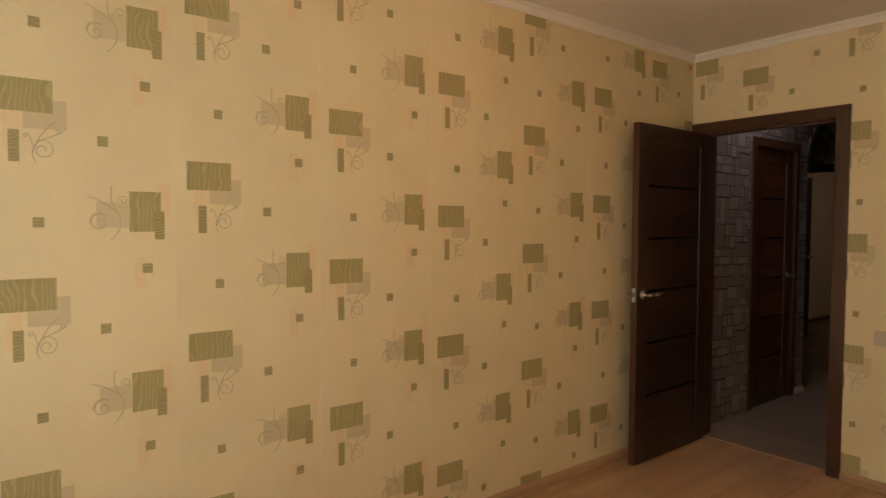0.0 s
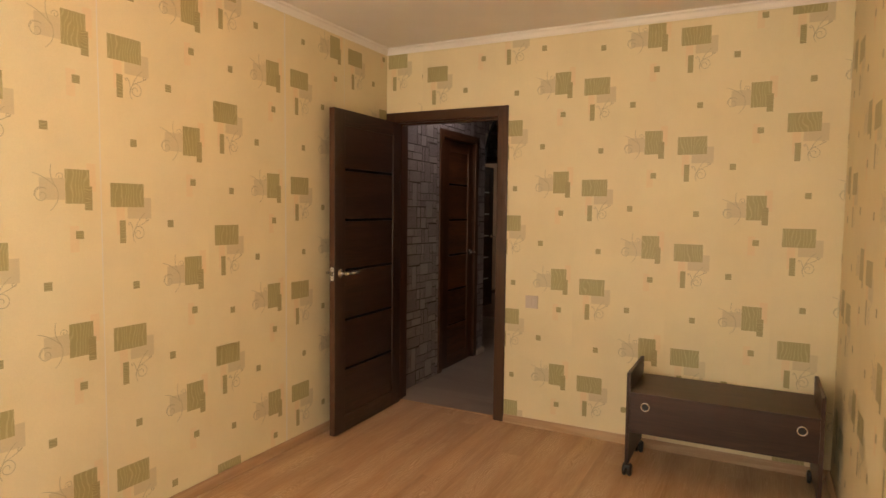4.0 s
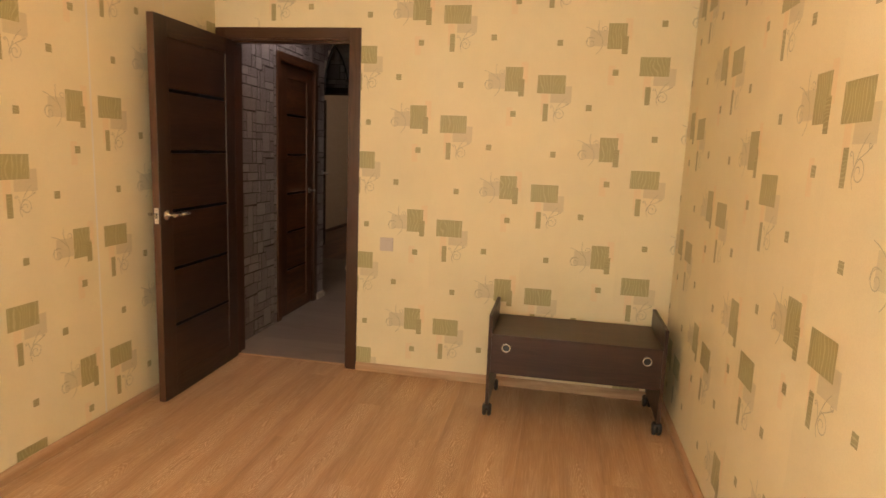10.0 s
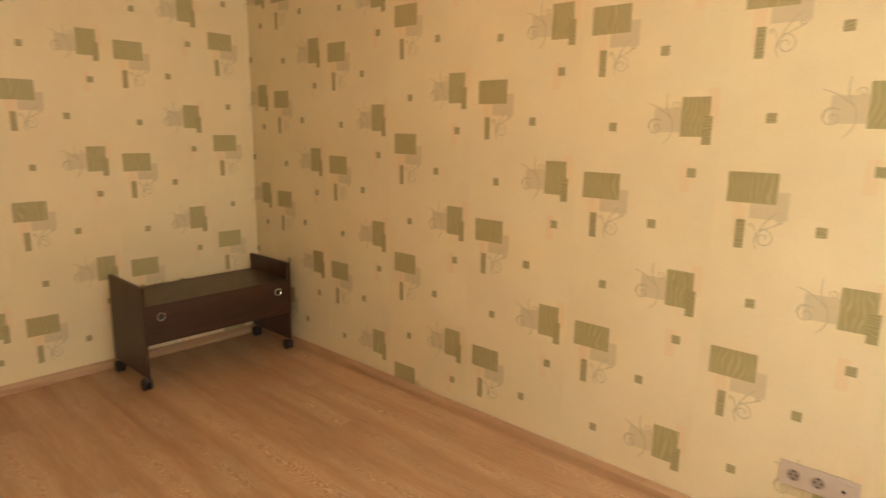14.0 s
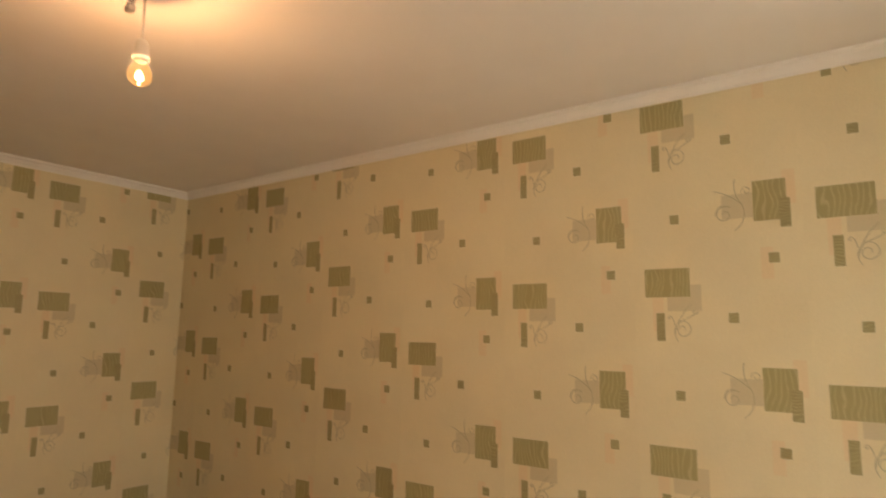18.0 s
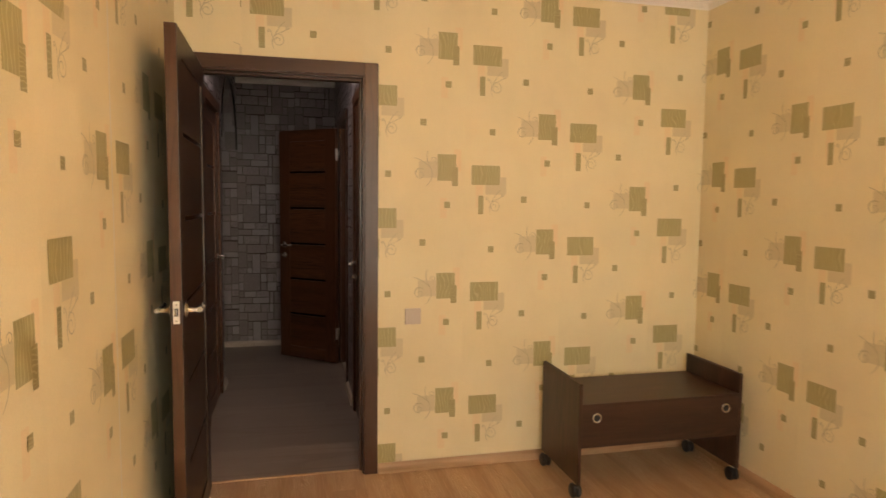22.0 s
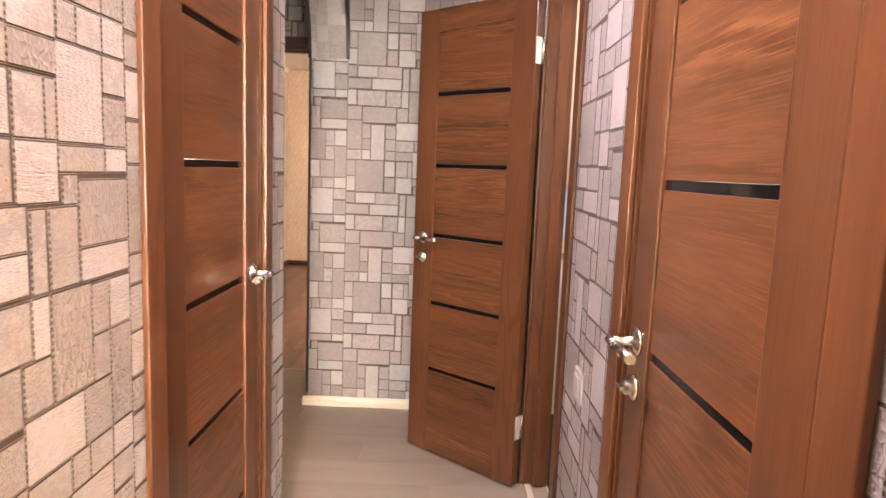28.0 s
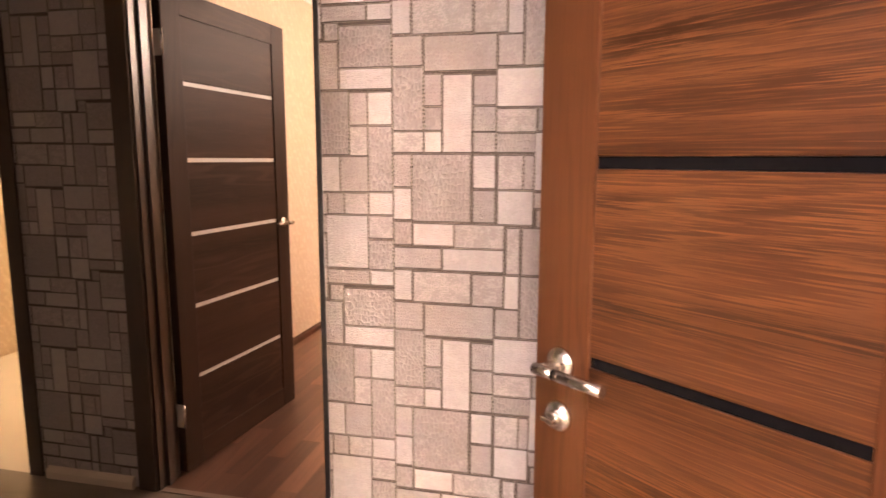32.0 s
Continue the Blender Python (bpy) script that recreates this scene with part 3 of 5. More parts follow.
wall_l = wall("wall_hall_east", [(XL, YA - 0.12, 0, XL + 0.12, LD[0], H), (XL, LD[0], DOOR_Z, XL + 0.12, LD[1], H), (XL, LD[1], 0, XL + 0.12, KD[0], H),
                                 (XL, KD[0], DOOR_Z, XL + 0.12, KD[1], H), (XL, KD[1], 0, XL + 0.12, 5.6, H)], label="hall wall with grey stone-look wallpaper")
wall_h = wall("wall_hall_outer", [(5.45, YA, 0, ARCH0, 5.6, H), (5.45, 5.6, 0, XL + 0.12, 5.72, H)], label="plain hall wall out of the light")

# arch over the way into the hall
bm = bmesh.new()
N = 28
cx, rx, rz = (ARCH0 + ARCH1) / 2, (ARCH1 - ARCH0) / 2, 0.54
for y in (CN, YA):
    for k in range(N):
        a0, a1 = math.pi * k / N, math.pi * (k + 1) / N
        p0 = (cx - rx * math.cos(a0), SPRING + rz * math.sin(a0))
        p1 = (cx - rx * math.cos(a1), SPRING + rz * math.sin(a1))
        q = [bm.verts.new((p0[0], y, p0[1])), bm.verts.new((p1[0], y, p1[1])), bm.verts.new((p1[0], y, H)), bm.verts.new((p0[0], y, H))]
        bm.faces.new(q if y == CN else q[::-1])
for k in range(N):
    a0, a1 = math.pi * k / N, math.pi * (k + 1) / N
    p0 = (cx - rx * math.cos(a0), SPRING + rz * math.sin(a0))
    p1 = (cx - rx * math.cos(a1), SPRING + rz * math.sin(a1))
    bm.faces.new([bm.verts.new(v) for v in ((p0[0], CN, p0[1]), (p0[0], YA, p0[1]), (p1[0], YA, p1[1]), (p1[0], CN, p1[1]))])
bmesh.ops.remove_doubles(bm, verts=bm.verts, dist=1e-5)
wall_arch = solo("wall_arch", bm, M_PLASTER, "arched opening papered with grey stone-look wallpaper", "arch", "structure")

# living room, kitchen, bathroom shells
wall("wall_living_north", [(XL + 0.12, 3.80, 0, 11.72, 3.92, H)], M_LIVING, "peach patterned living-room wallpaper")
wall("wall_living_east", [(11.62, 0.3, 0, 11.72, 3.80, H)], M_LIVING, "peach patterned living-room wallpaper")
# unseen wall, closed without a window to keep sky light out
wall("wall_living_south", [(XL + 0.12, 0.2, 0, 11.72, 0.3, H)], M_LIVING, "peach patterned living-room wallpaper")
wall("wall_living_west", [(XL, 0.3, 0, XL + 0.12, YA - 0.12, H)], M_LIVING, "peach patterned living-room wallpaper")
wall("wall_kitchen", [(XL + 0.12, 5.6, 0, 10.0, 5.72, H), (10.0, 3.92, 0, 10.12, 5.72, H)], M_LIVING, "warm yellow wall of the further room")
wall("wall_bathroom", [(5.0, -0.9, 0, 5.1, CS - 0.1, H), (5.1, -0.9, 0, XEND, -0.8, H)], M_GROUTC, "bathroom wall")

for name, (x0, y0, x1, y1), mat, label in (
        ("ceiling", (XW - 0.25, YS - 0.15, XC, YN + 0.15), M_CEIL, "white painted bedroom ceiling"),
        ("ceiling_hall", (XC, -0.9, XL + 0.12, 5.72), M_CEIL, "white painted hall ceiling"),
        ("ceiling_living", (XL + 0.12, 0.2, 11.72, 5.72), M_CEIL, "white painted living-room ceiling")):
    solo(name, box(x0, y0, H, x1, y1, H + 0.1), mat, label, "ceiling", "structure")

floor = solo("floor", box(XW - 0.25, YS - 0.15, -0.12, 3.85, YN, -0.008), M_OAK, "oak laminate bedroom floor", "floor", "structure")
floor_hall = solo("floor_hall", box(3.85, CS - 0.1, -0.12, XL, 5.72, -0.008), M_GREIGE, "pale greige laminate hall floor", "floor", "structure")
floor_living = solo("floor_living", box(XL, 0.2, -0.12, 11.72, 3.92, -0.008), M_RED, "red-brown laminate living-room floor", "floor", "structure")
solo("floor_kitchen", box(XL, 3.92, -0.12, 10.12, 5.72, -0.002), M_TILEC, "cream tiled floor", "floor", "structure")
floor_bath = solo("floor_bathroom", box(5.0, -0.9, -0.12, XEND, CS - 0.1, -0.02), M_GROUTB, "dark tiled bathroom floor", "floor", "structure")
ground = solo("ground", box(-60, -60, -9.2, XW - 0.6, 60, -9.0), plain("far_ground", (0.16, 0.17, 0.10), 0.9), "distant ground below the window", "ground", "structure")


# ---- cream patterned wallpaper ----
PW, PV = 0.5445, 0.607   # width of a drop of paper and its repeat
LAYERS = [  # material slot, height above the ground paper, rectangle (u0, v0, u1, v1) from the wide block's upper left corner
    (4, 0.0003, (0.025, -0.217, 0.063, -0.100)), (4, 0.0003, (0.378, -0.049, 0.414, 0.055)), (4, 0.0003, (0.450, 0.190, 0.488, 0.303)),
    (3, 0.0006, (0.076, -0.149, 0.190, -0.059)), (3, 0.0006, (0.267, 0.156, 0.362, 0.239)),
    (1, 0.0009, (0.0, -0.100, 0.154, 0.0)), (1, 0.0009, (0.363, 0.142, 0.461, 0.276)),
    (2, 0.0012, (0.038, -0.252, 0.066, -0.156)), (2, 0.0012, (0.440, 0.116, 0.471, 0.211)),
    (2, 0.0012, (0.273, -0.190, 0.304, -0.157)), (2, 0.0012, (0.401, 0.003, 0.432, 0.035)), (2, 0.0012, (0.095, 0.156, 0.125, 0.188)),
]


def spiral(cx, cy, r, turns, start, way=1):
    n = int(18 * turns)
    return [(cx + r * (1 - 0.8 * k / n) * math.cos(start + way * 2 * math.pi * turns * k / n), cy + r * (1 - 0.8 * k / n) * math.sin(start + way * 2 * math.pi * turns * k / n)) for k in range(n + 1)]


def bend(p, q, r, n=10):
    return [((1 - t) ** 2 * p[0] + 2 * t * (1 - t) * q[0] + t * t * r[0], (1 - t) ** 2 * p[1] + 2 * t * (1 - t) * q[1] + t * t * r[1]) for t in [k / n for k in range(n + 1)]]


SCROLLS = [
    spiral(0.126, -0.213, 0.032, 1.4, 2.0, -1), bend((0.108, -0.252), (0.080, -0.205), (0.132, -0.178)), bend((0.100, -0.225), (0.112, -0.165), (0.158, -0.125)),
    bend((0.132, -0.178), (0.165, -0.165), (0.178, -0.150)), spiral(0.168, -0.152, 0.010, 1.0, 0.2, -1), bend((0.100, -0.20), (0.095, -0.17), (0.085, -0.165)), spiral(0.083, -0.172, 0.007, 0.9, 1.2),
    spiral(0.275, 0.172, 0.030, 1.4, 0.9, 1), bend((0.305, 0.115), (0.350, 0.150), (0.330, 0.205)), bend((0.330, 0.205), (0.300, 0.240), (0.312, 0.292)),
    bend((0.242, 0.256), (0.290, 0.245), (0.332, 0.200)), spiral(0.345, 0.246, 0.016, 1.2, 3.4, -1), bend((0.292, 0.198), (0.250, 0.215), (0.247, 0.170)),
]


def paper_wall(parent, place, right, out, drops, regions):
    """Hangs drops of paper on a wall. place: the wall's (0, 0); right and out: level directions; drops: (u of the block, v of the block);
    regions: bare rectangles (u0, v0, u1, v1) of the wall that the paper covers."""
    place, right, out = Vector(place), Vector(right), Vector(out)
    for u, v in drops:
        bm = bmesh.new()
        s0 = u - 0.038
        s1 = min([d[0] - 0.038 for d in drops if d[0] > u + 0.1] + [s0 + PW])

        def quad(r, lift, slot, a):
            r = (max(r[0], a[0]), max(r[1], a[1]), min(r[2], a[2]), min(r[3], a[3]))
            if r[2] - r[0] < 0.002 or r[3] - r[1] < 0.002:
                return
            ps = [right * (x - u) + out * lift + Vector((0, 0, y)) for x, y in ((r[0], r[1]), (r[2], r[1]), (r[2], r[3]), (r[0], r[3]))]
            f = bm.faces.new([bm.verts.new(p) for p in ps])
            f.material_index = slot

        for reg in regions:
            a = (max(s0, reg[0]), reg[1], min(s1, reg[2]), reg[3])
            if a[2] - a[0] < 0.004:
                continue
            quad(a, 0.0010, 0, a)
            for k in range(-1, 6):
                vz = v + k * PV
                for slot, lift, (x0, y0, x1, y1) in LAYERS:
                    quad((u + x0, vz + y0, u + x1, vz + y1), 0.0010 + lift, slot, a)
                for line in SCROLLS:
                    for i, (p, q) in enumerate(zip(line, line[1:])):
                        t = 0.5 + 0.5 * math.sin(math.pi * (i + 0.5) / len(line))
                        w = 0.0010 * (0.6 + t)
                        d = Vector((q[0] - p[0], q[1] - p[1]))
                        if d.length < 1e-6:
                            continue
                        nrm = Vector((-d.y, d.x)).normalized() * w
                        pts = [(u + p[0] - nrm.x, vz + p[1] - nrm.y), (u + q[0] - nrm.x, vz + q[1] - nrm.y), (u + q[0] + nrm.x, vz + q[1] + nrm.y), (u + p[0] + nrm.x, vz + p[1] + nrm.y)]
                        if all(a[0] < x < a[2] and a[1] < y < a[3] for x, y in pts):
                            f = bm.faces.new([bm.verts.new(right * (x - u) + out * 0.0025 + Vector((0, 0, y))) for x, y in pts])
                            f.material_index = 5
        if not bm.faces:
            bm.free()
            continue
        nf = out
        bm.normal_update()
        for f in bm.faces:
            if f.normal.dot(nf) < 0:
                f.normal_flip()
        ob = new("wallpaper_drop", mesh_of("wallpaper_drop", bm, [M_PAPER, M_GREEN, M_GREENW, M_SHADE, M_BEIGE, M_INK]))
        ob.parent = parent
        ob.location = place + right * u


TOP = H - 0.002
paper_wall(wall_n, (0, YN, 0), (1, 0, 0), (0, -1, 0), [(3.885, 0.20), (3.337, -0.007), (2.788, 0.361), (2.234, 0.094), (1.690, 0.280), (1.141, 0.050), (0.593, 0.412), (0.047, 0.024), (-0.499, 0.30), (-1.04, 0.1)],
           [(XW, 0, XE, TOP)])
paper_wall(wall_s, (0, YS, 0), (-1, 0, 0), (0, 1, 0), [(-4.072, 0.139), (-3.532, 0.374), (-2.992, 0.006), (-2.453, 0.138), (-1.912, 0.374), (-1.371, 0.01), (-0.83, 0.043), (-0.289, 0.276), (0.253, 0.506), (0.794, 0.2)],
           [(-XE, 0, -XW, TOP)])
paper_wall(wall_door, (XE, 0, 0), (0, -1, 0), (-1, 0, 0), [(-2.235, 0.05), (-1.920, 0.541), (-1.380, 0.150), (-0.836, 0.374), (-0.292, 0.002), (0.250, 0.104)],
           [(-1.355, 0, -YS, TOP), (-2.25, 2.035, -1.355, TOP)])
paper_wall(wall_w, (XW, 0, 0), (0, 1, 0), (1, 0, 0), [(-0.9 + 0.545 * k, 0.2 * (k % 3)) for k in range(7)],
           [(YS, 0, WIN[0], TOP), (WIN[1], 0, YN, TOP), (WIN[0], 0, WIN[1], WIN[2]), (WIN[0], WIN[3], WIN[1], TOP)])

# ---- grey stone-look wallpaper ----
SW, SV = 0.528, 0.651    # width of a drop and its repeat
# blocks of one repeat: u0, v0, u1, v1 in 1/866 m from the drop's left edge, downwards, and a tone (0 pale, 1 grey, 2 dark)
ROWS_A = "0,0,40,69,1 43,0,168,142,2 175,2,220,70,0 227,2,277,72,1 280,2,299,72,1 400,10,457,75,2 302,78,400,110,1 404,78,457,110,0 0,72,40,139,0 175,75,220,142,1 227,75,299,145,0 308,113,337,149,2"
ROWS_B = "0,144,40,194,2 45,147,133,194,0 136,147,240,197,1 247,152,273,250,1 280,152,335,250,1 340,120,457,205,2 0,200,105,245,1 110,200,240,247,0 340,208,457,250,0"
ROWS_C = "0,250,40,317,0 45,252,170,319,1 175,254,240,322,1 244,254,273,325,0 278,254,358,388,2 361,257,400,325,1 403,257,457,325,0 0,322,65,382,1 70,324,220,394,1 225,327,273,387,1 361,328,400,390,1 403,328,457,467,2"
ROWS_D = "0,385,67,514,2 70,400,106,464,1 110,402,170,560,0 175,405,220,464,1 223,392,335,468,0 338,392,400,468,1 70,467,106,514,2 175,467,220,517,1 223,472,303,519,1 307,471,343,517,1 346,471,400,517,1 403,470,457,517,0 0,517,67,560,1 70,517,106,560,0 175,519,220,560,1 223,522,303,560,2 302,520,398,637,0 401,520,457,569,1"
BLOCKS = [[float(x) + g for x, g in zip(b.split(","), (-1.5, -1.5, 1.5, 1.5, 0))] for row in (ROWS_A, ROWS_B, ROWS_C, ROWS_D) for b in row.split()]


STONE_MESH = {}


def stone_block(w, h, tone):
    """One embossed block, its lower left corner at the origin, x across, -y out of the wall."""
    key = (round(w, 3), round(h, 3), tone)
    if key not in STONE_MESH:
        bm = bmesh.new()
        rings = []
        for e, lift in ((0.0, 0.0008), (0.0007, 0.0008), (0.0028, 0.0022)):
            rings.append([bm.verts.new(v) for v in ((e, -lift, e), (w - e, -lift, e), (w - e, -lift, h - e), (e, -lift, h - e))])
        bm.faces.new(rings[2])
        for a, c, slot in ((rings[0], rings[1], 2), (rings[1], rings[2], 1)):
            for k in range(4):
                bm.faces.new((a[k], a[(k + 1) % 4], c[(k + 1) % 4], c[k])).material_index = 3 if slot == 1 and k % 2 else slot
        STONE_MESH[key] = mesh_of("stone_block", bm, [M_STONE[tone], M_RIM, M_THREAD, M_STITCH])
    return STONE_MESH[key]


def stone_wall(parent, place, right, out, start, regions, shift=(0.0,)):
    """Hangs drops of stone-look paper from u = start on, each drop lowered by its shift, with each block a piece of its own."""
    place, right, out = Vector(place), Vector(right), Vector(out)
    turn = Matrix((right, -out, Vector((0, 0, 1)))).transposed().to_4x4()
    far = max(r[2] for r in regions)
    i = 0
    while start + i * SW < far:
        u, low = start + i * SW, shift[i % len(shift)]
        i += 1
        bm = bmesh.new()
        pieces = []
        for reg in regions:
            a = (max(u, reg[0]), reg[1], min(u + SW, reg[2]), reg[3])
            if a[2] - a[0] < 0.004:
                continue
            bm.faces.new([bm.verts.new((x - u, -0.0006, y)) for x, y in ((a[0], a[1]), (a[2], a[1]), (a[2], a[3]), (a[0], a[3]))])
            for k in range(-1, 5):
                top = low + k * SV
                for x0, y0, x1, y1, tone in BLOCKS:
                    r = (max(u + x0 / 866, a[0]), max(top - y1 / 866, a[1]), min(u + x1 / 866, a[2]), min(top - y0 / 866, a[3]))
                    if r[2] - r[0] > 0.005 and r[3] - r[1] > 0.005:
                        pieces.append((r, 3 if tone == 1 and int(x0 + y0) % 2 else int(tone)))
        if not bm.faces:
            bm.free()
            continue
        drop = new("stone_wallpaper_drop", mesh_of("stone_wallpaper_drop", bm, M_JOINT))
        drop.parent = parent
        drop.matrix_basis = Matrix.Translation(place + right * u) @ turn
        for r, tone in pieces:
            ob = new("stone_block", stone_block(r[2] - r[0], r[3] - r[1], tone))
            ob.parent = drop
            ob.location = (r[0] - u, 0, r[1])


stone_wall(wall_end, (XEND, 0, 0), (0, -1, 0), (-1, 0, 0), -2.245, [(-2.245, 0, -CS, TOP)], (0.045,))
stone_wall(wall_end, (XEND, 0, 0), (0, -1, 0), (-1, 0, 0), -2.773, [(-YA, 0, -2.245, TOP)], (0.492,))
stone_wall(wall_cn, (0, CN, 0), (1, 0, 0), (0, -1, 0), 3.515, [(XC, 0, ND[0], TOP), (ND[0], DOOR_Z, ND[1], TOP), (ND[1], 0, ARCH0, TOP)], (0.44, 0.111, 0.44, 0.111))
stone_wall(wall_cs, (0, CS, 0), (-1, 0, 0), (0, 1, 0), -6.918, [(-XEND, 0, -BD[1], TOP), (-BD[1], DOOR_Z, -BD[0], TOP), (-BD[0], 0, -SD[1], TOP), (-SD[1], DOOR_Z, -SD[0], TOP), (-SD[0], 0, -XC, TOP)], (0.53, 0.2, 0.53, 0.2, 0.53, 0.2))
stone_wall(wall_l, (XL, 0, 0), (0, -1, 0), (-1, 0, 0), -5.6, [(-5.6, 0, -KD[1], TOP), (-KD[1], DOOR_Z, -KD[0], TOP), (-KD[0], 0, -LD[1], TOP), (-LD[1], DOOR_Z, -LD[0], TOP), (-LD[0], 0, -YA, TOP)], (0.05, 0.38))
stone_wall(wall_door, (XC, 0, 0), (0, 1, 0), (1, 0, 0), CS, [(CS, DOOR_Z, CN, TOP)], (0.05,))
# above the arch, in slices that follow the curve, and round its underside
for k in range(14):
    x0, x1 = ARCH0 + (ARCH1 - ARCH0) * k / 14, ARCH0 + (ARCH1 - ARCH0) * (k + 1) / 14
    t = [min(1.0, abs(x - cx) / rx) for x in (x0, x1)]
    z = SPRING + rz * max(math.sqrt(1 - s * s) for s in t)
    stone_wall(wall_arch, (0, CN, 0), (1, 0, 0), (0, -1, 0), 5.099, [(x0, z, x1, TOP)], (0.111, 0.44))
# underside of the arch: the paper follows the curve
bm = bmesh.new()
arc = [(cx - rx * math.cos(math.pi * k / 200), SPRING + rz * math.sin(math.pi * k / 200)) for k in range(201)]
run = [0.0]
for p, q in zip(arc, arc[1:]):
    run.append(run[-1] + math.dist(p, q))


def on_arc(s, lift):
    s = min(max(s, 0.0), run[-1] - 1e-6)
    k = max(i for i in range(200) if run[i] <= s)
    f = (s - run[k]) / (run[k + 1] - run[k])
    (x0, z0), (x1, z1) = arc[k], arc[k + 1]
    d = Vector((z1 - z0, 0, -(x1 - x0))).normalized()
    return Vector((x0 + (x1 - x0) * f, 0, z0 + (z1 - z0) * f)) + d * lift


def arc_quad(y0, s0, y1, s1, lift, slot):
    m = max(1, int((s1 - s0) / 0.04))
    for j in range(m):
        a, b = s0 + (s1 - s0) * j / m, s0 + (s1 - s0) * (j + 1) / m
        pa, pb = on_arc(a, lift), on_arc(b, lift)
        f = bm.faces.new([bm.verts.new(v) for v in ((pa.x, y0, pa.z), (pa.x, y1, pa.z), (pb.x, y1, pb.z), (pb.x, y0, pb.z))])
        f.material_index = slot


arc_quad(CN + 0.002, 0.0, YA - 0.002, run[-1], 0.001, 3)
for k in range(0, 4):
    for x0, y0, x1, y1, tone in BLOCKS:
        a, b = YA - 0.19 - 0.1 + x0 / 866, YA - 0.19 - 0.1 + x1 / 866
        a, b = max(a, CN + 0.003), min(b, YA - 0.003)
        s0, s1 = k * SV - 0.3 + y0 / 866, k * SV - 0.3 + y1 / 866
        s0, s1 = max(s0, 0.0), min(s1, run[-1])
        if b - a > 0.004 and s1 - s0 > 0.004:
            arc_quad(a, s0, b, s1, 0.0024, int(tone))
ob = new("stone_wallpaper_drop", mesh_of("arch_paper", bm, [*M_STONE, M_JOINT]))
ob.parent = wall_arch

# black plastic corner trim round the arch, both faces, and down the free end of the wall
for y in (CN - 0.003, YA + 0.003):
    bm = bmesh.new()
    pts = [on_arc(run[-1] * k / 60, 0.007) for k in range(61)]
    for p, q in zip(pts, pts[1:]):
        d = (q - p).normalized()
        nrm = Vector((d.z, 0, -d.x)) * 0.022
        for w in (0.009,):
            vs = [bm.verts.new(v) for v in ((p.x, y - w, p.z), (q.x, y - w, q.z), (q.x, y + w, q.z), (p.x, y + w, p.z),
                                            (p.x - nrm.x, y - w, p.z - nrm.z), (q.x - nrm.x, y - w, q.z - nrm.z), (q.x - nrm.x, y + w, q.z - nrm.z), (p.x - nrm.x, y + w, p.z - nrm.z))]
            for qd in ((0, 1, 2, 3), (7, 6, 5, 4), (0, 4, 5, 1), (2, 6, 7, 3)):
                bm.faces.new([vs[i] for i in qd])
    part("arch_trim", bm, M_TRIM, wall_arch, "black plastic corner trim")
part("corner_trim", box(XEND - 0.006, YA - 0.008, 0.07, XEND + 0.014, YA + 0.006, SPRING, 0.001), M_TRIM, wall_end, "black plastic corner trim")
part("corner_trim", box(ARCH0 - 0.012, YA - 0.012, 0.07, ARCH0 + 0.005, YA + 0.005, SPRING, 0.001), M_TRIM, wall_cn, "black plastic corner trim")

# ---- cornices and skirting ----
CORN = [(0, 0), (0, -0.045), (0.006, -0.045), (0.008, -0.036), (0.016, -0.026), (0.022, -0.016), (0.034, -0.010), (0.036, 0)]
for p, q, side in (((XW, YN, H), (XE, YN, H), (0, -1, 0)), ((XW, YS, H), (XE, YS, H), (0, 1, 0)), ((XE, YS, H), (XE, YN, H), (-1, 0, 0)), ((XW, YS, H), (XW, YN, H), (1, 0, 0))):
    solo("cornice", extrude_profile(CORN, (p[0], p[1], p[2] - 0.001), (q[0], q[1], q[2] - 0.001), side), M_CORNICE, "white foam cornice below the bedroom ceiling", "cornice", "structure")
solo("cornice", extrude_profile(CORN, (XEND - 0.002, CS, H - 0.001), (XEND - 0.002, YA - 0.19, H - 0.001), (-1, 0, 0)), M_CORNICE, "white foam cornice over the corridor end wall", "cornice", "structure")
solo("cornice", extrude_profile(CORN, (XL + 0.12, 3.80, H - 0.001), (11.62, 3.80, H - 0.001), (0, -1, 0)), M_CORNICE, "white cornice in the living room", "cornice", "structure")
SKIRT = [(0, 0), (0.020, 0), (0.020, 0.030), (0.015, 0.040), (0.009, 0.046), (0.007, 0.050), (0, 0.050)]
